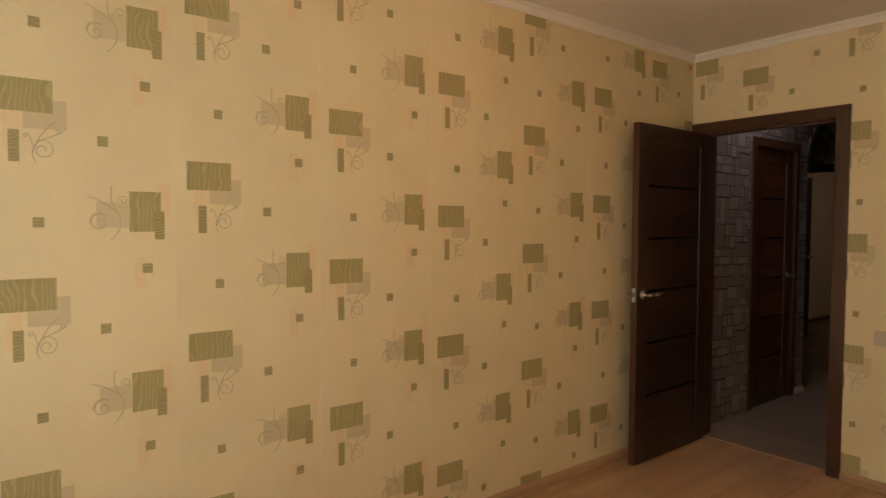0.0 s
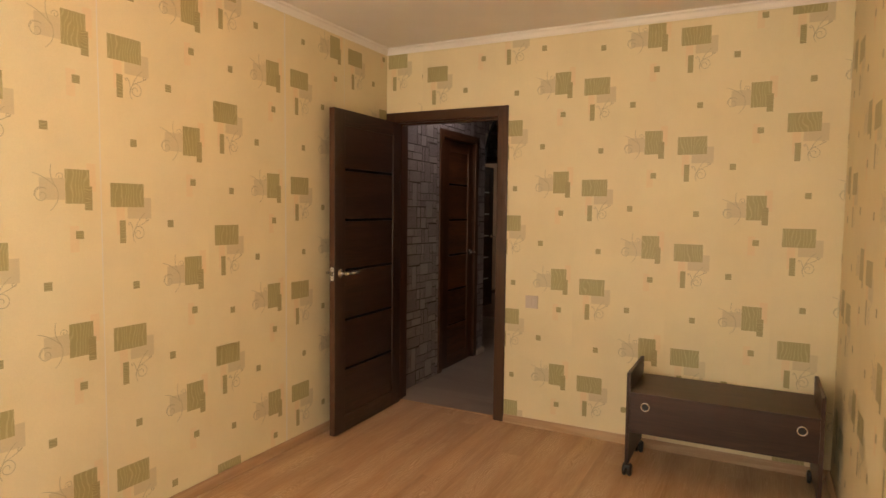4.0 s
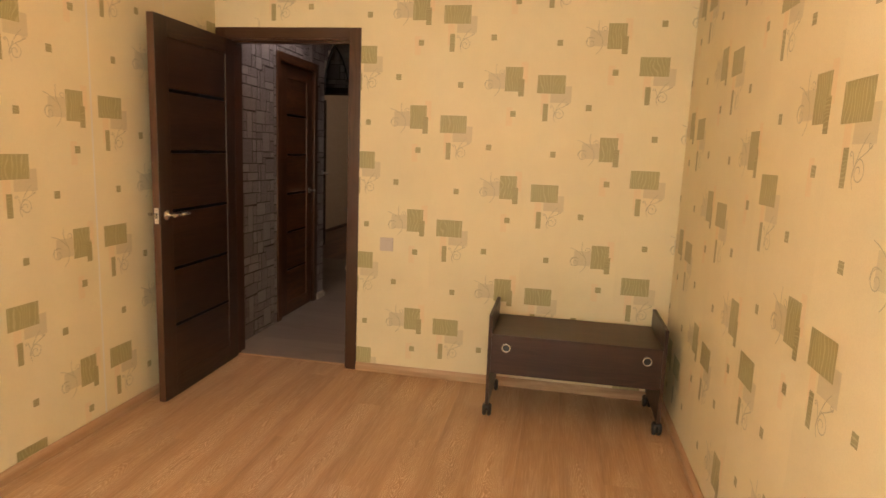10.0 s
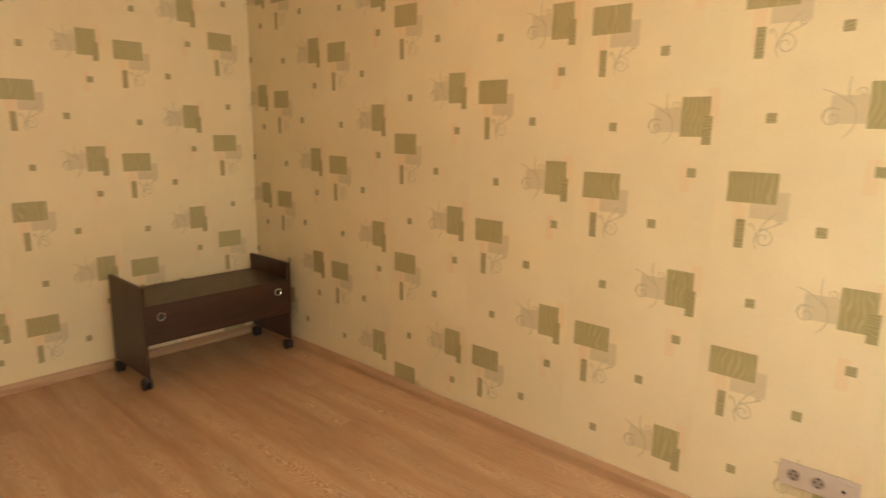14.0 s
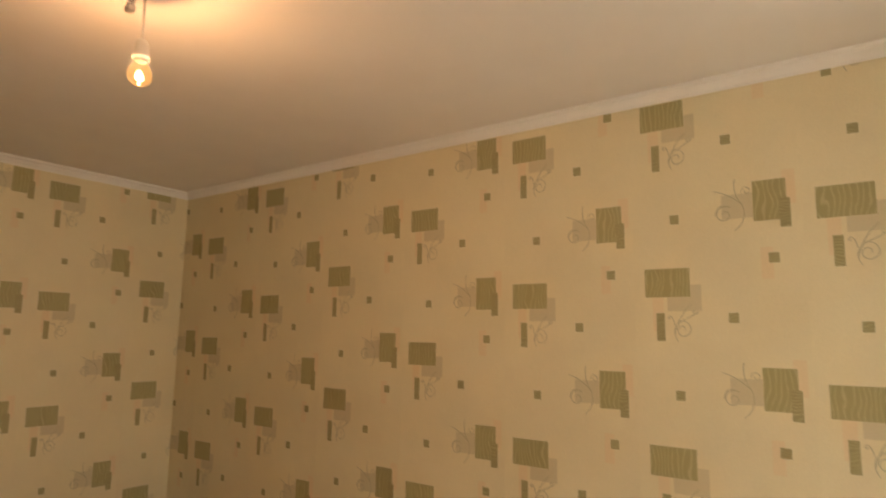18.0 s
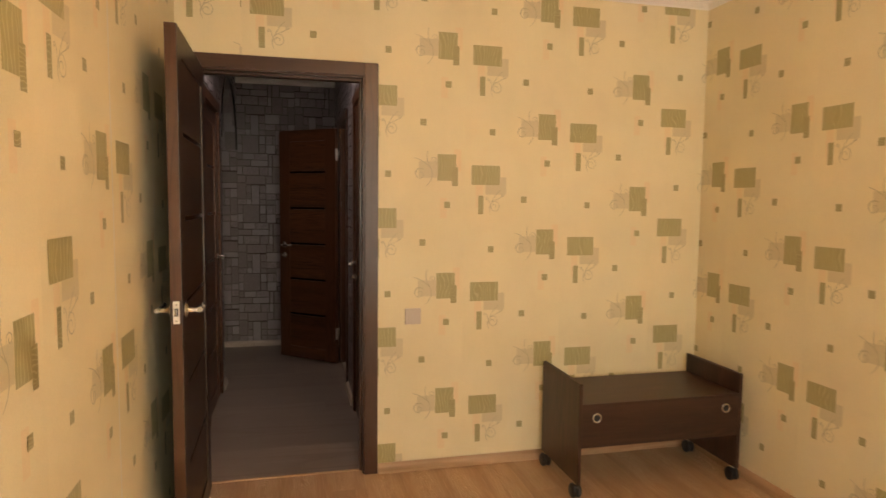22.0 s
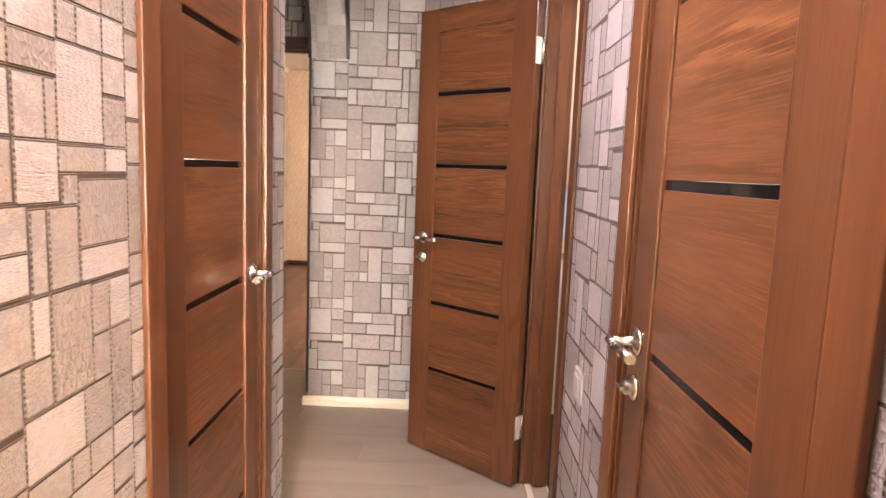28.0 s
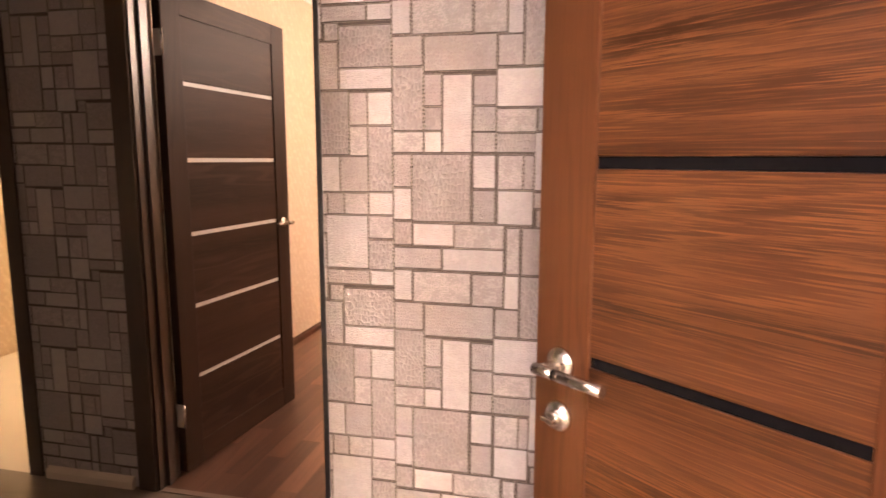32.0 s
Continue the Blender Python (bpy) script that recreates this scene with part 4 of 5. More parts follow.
for p, q, side, mat, label in (
        ((XW, YN - 0.003, 0), (XE, YN - 0.003, 0), (0, -1, 0), M_SKIRT, "oak-look plastic skirting"),
        ((XW, YS + 0.003, 0), (XE, YS + 0.003, 0), (0, 1, 0), M_SKIRT, "oak-look plastic skirting"),
        ((XE - 0.003, YS, 0), (XE - 0.003, 1.318, 0), (-1, 0, 0), M_SKIRTY, "oak-look plastic skirting"),
        ((XEND - 0.003, CS, 0), (XEND - 0.003, YA + 0.02, 0), (-1, 0, 0), M_CREAMSK, "cream plastic skirting"),
        ((XL - 0.003, 3.53, 0), (XL - 0.003, KD[0] - 0.08, 0), (-1, 0, 0), M_CREAMSK, "cream plastic skirting"),
        ((5.40, CN - 0.003, 0), (ARCH0, CN - 0.003, 0), (0, -1, 0), M_CREAMSK, "cream plastic skirting"),
        ((4.87, CS + 0.003, 0), (5.28, CS + 0.003, 0), (0, 1, 0), M_CREAMSK, "cream plastic skirting"),
        ((XL + 0.12, 3.797, 0), (11.62, 3.797, 0), (0, -1, 0), M_DOORV, "dark brown skirting"),
        ((11.617, 0.3, 0), (11.617, 3.80, 0), (-1, 0, 0), M_DOORV, "dark brown skirting")):
    solo("baseboard", extrude_profile(SKIRT, p, q, side), mat, label, "skirting", "structure")


# ---- doors ----
LEAF_H, STRIPS = 1.985, (1.627, 1.318, 1.009, 0.700, 0.391)


def lever(parent, x, z, y, side, way, fancy=True):
    """A steel lever handle on the face at y; side: +1 or -1 out of the face; way: +1 or -1 along x."""
    bm = lathe([(0.027, 0.0), (0.027, 0.003), (0.0255, 0.0055), (0.0215, 0.0065), (0.0205, 0.0090), (0.0125, 0.0105), (0.0088, 0.0125), (0.0082, 0.034), (0.0086, 0.052)], 28, axis="y")
    for v in bm.verts:
        v.co.y *= side
    bmesh.ops.translate(bm, verts=bm.verts, vec=(x, y, z))
    bmesh.ops.recalc_face_normals(bm, faces=bm.faces)
    h = part("door_handle", bm, M_STEEL, parent, "brushed steel lever handle")
    yy = y + side * 0.051
    bm = tube((x - way * 0.010, yy, z), (x + way * 0.030, yy, z), 0.0092, 0.0092)
    tube((x + way * 0.044, yy, z), (x + way * 0.124, yy, z + 0.001), 0.0092, 0.0098, bm=bm)
    grip = part("lever", bm, M_STEEL, h)
    part("grip_band", tube((x + way * 0.030, yy, z), (x + way * 0.044, yy, z), 0.0086, 0.0086), M_DARKSTEEL, grip, "dark polished band")


def knob_lock(parent, x, z, y, side):
    bm = lathe([(0.026, 0.0), (0.026, 0.004), (0.022, 0.009), (0.015, 0.011), (0.015, 0.020), (0.010, 0.023)], 20, axis="y")
    for v in bm.verts:
        v.co.y *= side
    bmesh.ops.translate(bm, verts=bm.verts, vec=(x, y, z))
    bmesh.ops.recalc_face_normals(bm, faces=bm.faces)
    k = part("lock_rosette", bm, M_STEEL, parent, "steel privacy lock rosette")
    part("thumb_turn", box(x - 0.013, min(y + side * 0.020, y + side * 0.032), z - 0.004, x + 0.013, max(y + side * 0.020, y + side * 0.032), z + 0.004, 0.002), M_STEEL, k)


def door_leaf(name, w, m, label, strip=M_GLASS, lock=False, handles=(1, -1), way=-1, hinges=True, hinge_side=1, woods=None, drop=0.0):
    """A panelled leaf: x from the hinge edge, y through its thickness (0 to 0.04), z up."""
    d = thing(name, m, label, "door")
    up, level = woods or (M_DOORV, M_DOORH)
    st, t = 0.108, 0.04
    for x0 in (0.0, w - st):
        part("stile", box(x0, 0, 0, x0 + st, t, LEAF_H, 0.003), up, d)
    part("top_rail", box(st, 0.0006, LEAF_H - 0.095, w - st, t - 0.0006, LEAF_H), level, d)
    part("bottom_rail", box(st, 0.0006, 0, w - st, t - 0.0006, 0.10), level, d)
    strips = [z - drop for z in STRIPS]
    zs = [LEAF_H - 0.095, *strips, 0.10]
    for a, b in zip(zs, zs[1:]):
        hi = a - (0.009 if a != zs[0] else 0)
        lo = b + (0.009 if b != zs[-1] else 0)
        part("panel", box(st, 0.006, lo, w - st, t - 0.006, hi, 0.0015), level, d)
    for z in strips:
        part("glass_strip", box(st, 0.010, z - 0.0085, w - st, t - 0.010, z + 0.0085), strip, d, "narrow glass strip between the panels")
    hx = w - 0.055
    for s in handles:
        y = t if s > 0 else 0.0
        lever(d, hx, 0.995, y, s, way)
        if lock:
            knob_lock(d, hx, 0.905, y, s)
    # edge bands carry the light that strikes the edge as a lighter tone
    for z0, z1 in ((0.002, 0.953), (1.037, LEAF_H - 0.002)):
        part("edge_band", box(w + 0.0001, 0.0025, z0, w + 0.0009, t - 0.0025, z1), M_LITEDGE, d, "edge band with light put into its colour")
    plate = part("latch_plate", box(w - 0.001, 0.009, 0.955, w + 0.0015, 0.031, 1.035, 0.0006), M_ZINC, d, "steel latch plate")
    part("latch_opening", box(w + 0.0011, 0.0135, 0.982, w + 0.0019, 0.0265, 1.010), M_BLACK, plate)
    part("latch_bolt", box(w + 0.0012, 0.0145, 0.985, w + 0.0095, 0.0225, 1.007, 0.003), M_STEEL, plate, "bevelled steel latch bolt")
    for zz in (0.966, 1.024):
        part("screw", lathe([(0.0036, w + 0.0012), (0.0036, w + 0.0020), (0.0012, w + 0.0014)], 10, axis="x", at=(0, 0.020, zz)), M_STEEL, plate)
    if hinges:
        for z in (0.20, 1.72):
            y = t if hinge_side > 0 else 0.0
            h = part("hinge", box(-0.0025, 0.003, z, 0.0005, t - 0.003, z + 0.10, 0.0006), M_ZINC, d, "zinc-plated butt hinge")
            part("hinge_pin", tube((-0.004, y + 0.004 * hinge_side, z), (-0.004, y + 0.004 * hinge_side, z + 0.10), 0.005), M_STEEL, h)
            for k in (0.02, 0.05, 0.08):
                part("screw", lathe([(0.004, -0.0031), (0.004, -0.0024)], 10, axis="x", at=(0, t / 2 + 0.006 * (1 if k != 0.05 else -1), z + k)), M_CABLE, h)
    return d


def door_frame(name, m, clear_w, depth, label, front_w=(0.075, 0.075), back=True, woods=None):
    """Lining and architraves round an opening. Local x across the opening from 0 to clear_w, y into the wall (0 to depth), z up."""
    f = thing(name, m, label, "door frame", "", "structure")
    up, level = woods or (M_DOORV, M_DOORH)
    t, top = 0.028, 2.0
    for x0 in (-t, clear_w):
        part("jamb", box(x0, 0.0005, 0, x0 + t, depth - 0.0005, top + t), up, f)
    part("head_jamb", box(0, 0.0007, top, clear_w, depth - 0.0007, top + t), level, f)
    for x0, x1 in ((0.0, 0.012), (clear_w - 0.012, clear_w)):
        part("door_stop", box(x0, 0.045, 0, x1, 0.085, top), up, f)
    part("door_stop", box(0.012, 0.0455, top - 0.012, clear_w - 0.012, 0.0845, top), level, f)
    faces = [(-0.012, 0.0)] + ([(depth, depth + 0.012)] if back else [])
    for y0, y1 in faces:
        l0, r0 = front_w
        part("architrave", box(-l0, y0, 0, -0.008, y1, top + 0.07, 0.003), up, f)
        part("architrave", box(clear_w + 0.008, y0, 0, clear_w + r0, y1, top + 0.07, 0.003), up, f)
        part("architrave", box(-0.008, y0 + 0.0004, top + 0.006, clear_w + 0.008, y1 - 0.0004, top + 0.07, 0.002), level, f)
    return f


def facing(x, y, z, angle):
    return pose(x, y, z, 0, 0, angle)


# bedroom doorway: looking along +x, local x runs to -y
door_frame("door_frame_bedroom", facing(XE - 0.003, 2.163, 0, -90), 0.768, XC - XE + 0.006, "walnut door frame of the bedroom, some shade in its colour", (0.080, 0.075), woods=(M_FRAMEV, M_FRAMEH))
# leaf in the darkened walnut: its shade comes from the colour
door_leaf("bedroom_door", 0.785, facing(3.797, 2.166, 0.008, 181.3), "open walnut panel door with black glass strips and steel lever, shade in its colour", handles=(1, -1), way=-1, hinge_side=-1, woods=(M_SHADEDV, M_SHADEDH))
# corridor doors (closed), bathroom door (open into the hall)
door_frame("door_frame_south", facing(4.745, CS + 0.003, 0, 180), 0.63, 0.106, "walnut door frame in the corridor", back=False)
door_leaf("closed_corridor_door", 0.60, facing(4.13, CS - 0.040, 0.008, 0), "closed walnut panel door with black glass strips, steel lever and lock", lock=True, handles=(1,), hinges=False, drop=0.027)
door_frame("door_frame_north", facing(4.685, CN - 0.003, 0, 0), 0.63, 0.19, "walnut door frame in the corridor", back=False)
door_leaf("closed_corridor_door", 0.60, facing(4.70, CN + 0.002, 0.008, 0), "closed walnut panel door with black glass strips and steel lever", handles=(-1,), hinges=False, drop=0.022)
door_frame("door_frame_bathroom", facing(6.005, CS + 0.003, 0, 180), 0.63, 0.106, "walnut door frame of the bathroom", back=False)
door_leaf("bathroom_door", 0.60, facing(5.992, CS + 0.028, 0.012, 50.0), "half-open walnut panel door with black glass strips and privacy lock", lock=True, handles=(1, -1), hinge_side=-1)
# living-room door, open into the room
door_frame("door_frame_living", facing(XL - 0.003, 3.415, 0, -90), 0.85, 0.126, "dark walnut door frame of the living room", (0.09, 0.075), woods=(M_SHADEDV, M_SHADEDH))
door_leaf("living_room_door", 0.86, facing(XL + 0.135, 3.385, 0.012, -5.0), "open dark walnut panel door with pale satin glass strips", strip=M_SATIN, handles=(1, -1), hinge_side=-1, woods=(M_WENGEV, M_WENGEH))
door_frame("door_frame_kitchen", facing(XL - 0.003, 4.90, 0, -90), 0.85, 0.126, "dark walnut door frame further along the hall", (0.075, 0.075), woods=(M_SHADEDV, M_SHADEDH))

# ---- bedroom cart on castors ----
cart = thing("rolling_cart", pose(3.30, 0.0, 0), "low dark wenge chipboard cart on black castors by the wall", "cart")
for y0 in (0.425, -0.443):
    part("side_panel", box(0.0, y0, 0.075, 0.43, y0 + 0.018, 0.560, 0.0015), M_CARTV, cart)
part("top_shelf", box(0.002, -0.425, 0.444, 0.428, 0.425, 0.460, 0.001), M_CART, cart)
part("front_board", box(0.004, -0.425, 0.248, 0.020, 0.425, 0.444, 0.001), M_CART, cart)
for y in (0.348, -0.354):
    ring = part("grommet", lathe([(0.0175, -0.003), (0.0225, -0.004), (0.0245, 0.0), (0.0225, 0.002), (0.0175, 0.002), (0.016, 0.0)], 28, axis="x", at=(0.004, y, 0.391), closed=True), M_STEEL, cart, "round chrome finger-hole ring")
    part("hole", lathe([(0.0165, -0.0015), (0.0165, 0.001)], 24, axis="x", at=(0.0045, y, 0.391)), M_BLACK, ring, "dark hole")
for x in (0.035, 0.395):
    for y in (0.434, -0.434):
        c = part("castor", tube((x, y, 0.055), (x, y, 0.076), 0.010), M_STEEL, cart, "black twin-wheel castor")
        for o in (-0.024, 0.002):
            part("wheel", lathe([(0.008, o), (0.025, o), (0.032, o + 0.005), (0.034, o + 0.011), (0.032, o + 0.018), (0.025, o + 0.022), (0.008, o + 0.022)], 20, axis="y", at=(x + 0.002, y, 0.034)), M_BLACK, c)
        part("fork", box(x - 0.024, y - 0.021, 0.036, x + 0.026, y + 0.021, 0.066, 0.012), M_BLACK, c)

# ---- ceiling bulb ----
lamp = thing("pendant_bulb", pose(1.64, 0.93, H), "bare lit bulb on a short cable below a ceiling rose", "lamp")
part("ceiling_rose", lathe([(0.052, 0.0), (0.052, -0.006), (0.046, -0.013), (0.020, -0.016), (0.006, -0.017)], 32), M_CABLE, lamp, "white plaster ceiling rose")
part("cable", sweep([(0, 0, -0.012), (0.002, 0.001, -0.06), (0.003, 0.0, -0.11), (0.002, 0, -0.165)], 0.003), M_CABLE, lamp, "white cable")
part("socket", lathe([(0.006, -0.155), (0.013, -0.160), (0.017, -0.172), (0.018, -0.198), (0.0215, -0.202), (0.0215, -0.208), (0.016, -0.209)], 24), M_CABLE, lamp, "white plastic lamp holder")
outer = [(0.013, -0.207), (0.014, -0.216), (0.022, -0.228), (0.029, -0.243), (0.030, -0.255), (0.026, -0.268), (0.015, -0.277), (0.003, -0.280)]
glass = part("glass_bulb", lathe(outer + [(max(0.002, r - 0.0007), z + (0.0007 if z < -0.25 else 0.0)) for r, z in reversed(outer)], 28), M_BULB, lamp, "clear glass bulb")
fil = part("filament", lathe([(0.0015, -0.240), (0.005, -0.243), (0.0075, -0.250), (0.006, -0.256), (0.002, -0.259)], 16), M_FILAMENT, glass, "glowing filament core")
fil_coil = part("filament", sweep([(-0.010, 0, -0.246), (-0.005, 0.004, -0.250), (0.0, 0.0, -0.246), (0.005, -0.004, -0.250), (0.010, 0, -0.246)], 0.0022), M_FILAMENT, glass, "glowing filament")
part("base_ring", lathe([(0.0135, -0.2065), (0.0165, -0.2085), (0.0165, -0.214), (0.0140, -0.217)], 24), M_STEEL, glass, "metal screw base")
glass.visible_shadow = fil.visible_shadow = fil_coil.visible_shadow = False
for k, (a, b, drop) in enumerate(((0.030, 0.020, 0.058), (0.038, 0.014, 0.066), (0.022, 0.030, 0.070), (0.044, 0.026, 0.052), (0.034, 0.034, 0.074))):
    part("loose_wire", sweep([(0.004, 0.004 - 0.002 * k, -0.014), (a * 0.45, b * 0.4, -0.022 - 0.003 * k), (a * 0.85, b * 0.8, -0.036 - 0.002 * k), (a, b, -drop)], 0.0019 if k % 2 else 0.0014), M_CABLE if k % 2 else M_LINE, lamp, "loose brown and white wire end")
tb = part("terminal_block", box(0.020, 0.014, -0.078, 0.046, 0.032, -0.062, 0.003), M_WHITE, lamp, "small terminal block with brass screws")


# unseen fixture, added to house the corridor fill lamp
flush = thing("added_ceiling_fixture", pose(4.40, 2.09, H), "added slim housing for the unseen corridor fill lamp", "lamp")
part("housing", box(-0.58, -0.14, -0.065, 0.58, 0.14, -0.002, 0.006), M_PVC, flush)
part("diffuser", box(-0.55, -0.12, -0.072, 0.55, 0.12, -0.065), M_OPAL, flush, "glowing diffuser of the added fixture")

# ---- switches and sockets ----
def switch(name, m, label, rockers=1, w=0.082, h=0.082, mat=M_WHITE):
    s = thing(name, m, label, "switch")
    part("frame", box(-w / 2, 0, -h / 2, w / 2, 0.009, h / 2, 0.003), mat, s)
    k = 0.052 / rockers
    for i in range(rockers):
        x0 = -0.026 + k * i
        part("rocker", box(x0 + 0.0008, 0.008, -0.026, x0 + k - 0.0008, 0.013, 0.026, 0.002), mat, s)
    return s


switch("light_switch", pose(XE - 0.0025, 1.139, 0.812, 0, 0, 90), "ivory two-gang light switch on patterned wallpaper", 2)
switch("light_switch", pose(5.095, CS + 0.0025, 0.765, 0, 0, 0), "white light switch on stone-look wallpaper", 1, mat=M_SWITCH)
sock = thing("socket_strip", pose(0.455, YS + 0.0025, 0.278, 0, 0, 0), "ivory triple outlet plate with two power sockets and an aerial outlet", "socket")
part("frame", box(-0.113, 0, -0.041, 0.113, 0.009, 0.041, 0.003), M_WHITE, sock)
for x in (0.071, 0.0):
    ring = part("outlet", lathe([(0.020, 0.0095), (0.022, 0.0115), (0.0205, 0.0125), (0.019, 0.0105)], 24, axis="y", at=(x, 0, 0), closed=True), M_WHITE, sock, "round earthed socket insert")
    # nearly flat disc; the recess's shade is in its darker colour
    part("recess", lathe([(0.0185, 0.0092), (0.0185, 0.0098)], 24, axis="y", at=(x, 0, 0)), M_RECESS, ring)
    for dx, dz in ((-0.0095, 0), (0.0095, 0), (0, 0.014), (0, -0.014)):
        part("pin_hole", lathe([(0.0040, 0.0095), (0.0028, 0.0105)], 10, axis="y", at=(x + dx, 0, dz)), M_BLACK, ring)
aer = part("aerial_outlet", box(-0.097, 0.0085, -0.026, -0.045, 0.0115, 0.026, 0.002), M_WHITE, sock)
part("aerial_hole", lathe([(0.0055, 0.010), (0.0055, 0.0125)], 14, axis="y", at=(-0.071, 0, 0)), M_BLACK, aer)
liv = thing("socket_strip", pose(10.54, 3.7975, 0.295, 0, 0, 180), "white double outlet low on the living-room wall", "socket")
part("frame", box(-0.08, 0, -0.041, 0.08, 0.009, 0.041, 0.003), M_WHITE, liv)
for x in (-0.036, 0.036):
    part("outlet", lathe([(0.020, 0.0095), (0.022, 0.0115), (0.019, 0.0105)], 20, axis="y", at=(x, 0, 0)), M_WHITE, liv)

# ---- window and curtains ----
win = thing("window_1", pose(XW - 0.17, WIN[0], WIN[2]), "white plastic double window behind the sheer curtain", "window", "", "structure")
W, HH = WIN[1] - WIN[0], WIN[3] - WIN[2]
for b in ((0, 0, 0, 0.06, W, 0.06), (0, 0, HH - 0.06, 0.06, W, HH), (0, 0, 0.06, 0.06, 0.06, HH - 0.06), (0, W - 0.06, 0.06, 0.06, W, HH - 0.06), (0, W / 2 - 0.05, 0.06, 0.06, W / 2 + 0.05, HH - 0.06)):
    part("window_frame", box(*b, 0.004), M_PVC, win)
for y0, y1 in ((0.06, W / 2 - 0.05), (W / 2 + 0.05, W - 0.06)):
    g = part("pane", box(0.026, y0, 0.06, 0.032, y1, HH - 0.06), M_CLEAR, win)
    g.visible_shadow = False
part("window_sill", box(0.06, -0.04, -0.045, 0.28, W + 0.04, -0.012, 0.006), M_PVC, win)


def voile_at(s, z):
    """A point of the sheer curtain: s metres along the rail from the south end."""
    y = YS + 0.10 + s
    x = -0.452 + 0.030 * math.sin(s * 34 + 0.5 * math.sin(z * 1.3)) + 0.004 * math.sin(s * 83 + 1.0) + 0.008 * math.sin(s * 13 + z * 0.9)
    return Vector((x, y + 0.010 * math.cos(s * 34), z))


def cloth(fn, s0, s1, z0, z1, ns, nz):
    bm = bmesh.new()
    g = [[bm.verts.new(fn(s0 + (s1 - s0) * i / ns, z0 + (z1 - z0) * j / nz)) for i in range(ns + 1)] for j in range(nz + 1)]
    for j in range(nz):
        for i in range(ns):
            f = bm.faces.new((g[j][i], g[j][i + 1], g[j + 1][i + 1], g[j + 1][i]))
            f.smooth = True
    return bm


curtain = thing("sheer_curtain", pose(0, 0, 0), "white sheer curtain printed with rounded squares, hanging to the floor", "curtain")
part("voile", cloth(voile_at, 0.0, 2.62, 0.02, 2.44, 420, 12), M_VOILE, curtain)
rng = random.Random(5)


def ring_on_cloth(bm, fn, s, z, w, h, r, line, lift):
    """A rounded rectangle outline on the cloth."""
    pts = []
    for cxx, czz, a0 in ((s + w - r, z + h - r, 0), (s + r, z + h - r, 90), (s + r, z + r, 180), (s + w - r, z + r, 270)):
        pts += [(cxx + r * math.cos(radians(a0 + k * 15)), czz + r * math.sin(radians(a0 + k * 15))) for k in range(7)]
    dense = []
    for p, q in zip(pts, pts[1:] + pts[:1]):
        m = max(1, int(math.dist(p, q) / 0.008))
        dense += [(p[0] + (q[0] - p[0]) * k / m, p[1] + (q[1] - p[1]) * k / m) for k in range(m)]
    c0, c1 = s + w / 2, z + h / 2
    fr = [(c0 + (a - c0) * (1 - 2 * line / w), c1 + (b - c1) * (1 - 2 * line / h)) for a, b in dense]
    o = [bm.verts.new(fn(*p) + Vector((lift, 0, 0))) for p in dense]
    n_ = [bm.verts.new(fn(*p) + Vector((lift, 0, 0))) for p in fr]
    for k in range(len(o)):
        q = (k + 1) % len(o)
        bm.faces.new((o[k], o[q], n_[q], n_[k]))


prints = {"copper_square": (bmesh.new(), M_COPPER), "thread_square": (bmesh.new(), M_LINE), "taupe_square": (bmesh.new(), M_TAUPE)}
COPPER = ((0.875, 1.05), (0.16, 1.86), (1.55, 0.44), (1.95, 1.62), (2.25, 0.82), (0.52, 0.16))   # lower left corners of the copper blocks
for s, z in COPPER:
    ring_on_cloth(prints["copper_square"][0], voile_at, s, z, 0.215, 0.190, 0.026, 0.046, 0.0022)
for i in range(11):
    for j in range(11):
        s, z = 0.03 + i * 0.235 + rng.uniform(-0.03, 0.03), 0.05 + j * 0.212 + (i % 2) * 0.10 + rng.uniform(-0.03, 0.03)
        w, h = rng.uniform(0.13, 0.19), rng.uniform(0.10, 0.15)
        if z + h > 2.40 or s + w > 2.6 or any(abs(s - a) < 0.19 and abs(z - b) < 0.16 for a, b in COPPER):
            continue
        k = rng.random()
        if k < 0.72:
            ring_on_cloth(prints["thread_square"][0], voile_at, s, z, w, h, 0.030, 0.0026, 0.0012)
            if k < 0.45:
                ring_on_cloth(prints["thread_square"][0], voile_at, s + 0.018, z + 0.026, w * 0.70, h * 0.62, 0.022, 0.0020, 0.0014)
            else:
                ring_on_cloth(prints["thread_square"][0], voile_at, s + 0.05, z - 0.045, w * 0.8, h * 0.9, 0.028, 0.0020, 0.0014)
        else:
            ring_on_cloth(prints["taupe_square"][0], voile_at, s + 0.02, z - 0.01, w * 0.62, h * 1.15, 0.022, 0.017, 0.0016)
for name, (bm, mat) in prints.items():
    ob = part(name, bm, mat, curtain, "printed rounded squares")
    tagged(ob, kind="stuff")


def drape_at(s, z):
    """The heavy drape gathered in the corner: s from 0 (at the side wall) to 1."""
    flare = 1.0 + 0.10 * (1 - z / 2.45)
    y = YS + 0.030 + 0.305 * s * flare
    x = -0.385 - 0.080 * s - 0.032 * (z - 1.0) + 0.072 * math.sin(s * 12.5 + 1.2) * (0.75 + 0.25 * flare) + 0.020 * math.sin(s * 27 + 0.6) + 0.006 * math.sin(s * 61) + 0.008 * math.sin(z * 2.1 + s * 4)
    return Vector((x, y, z))


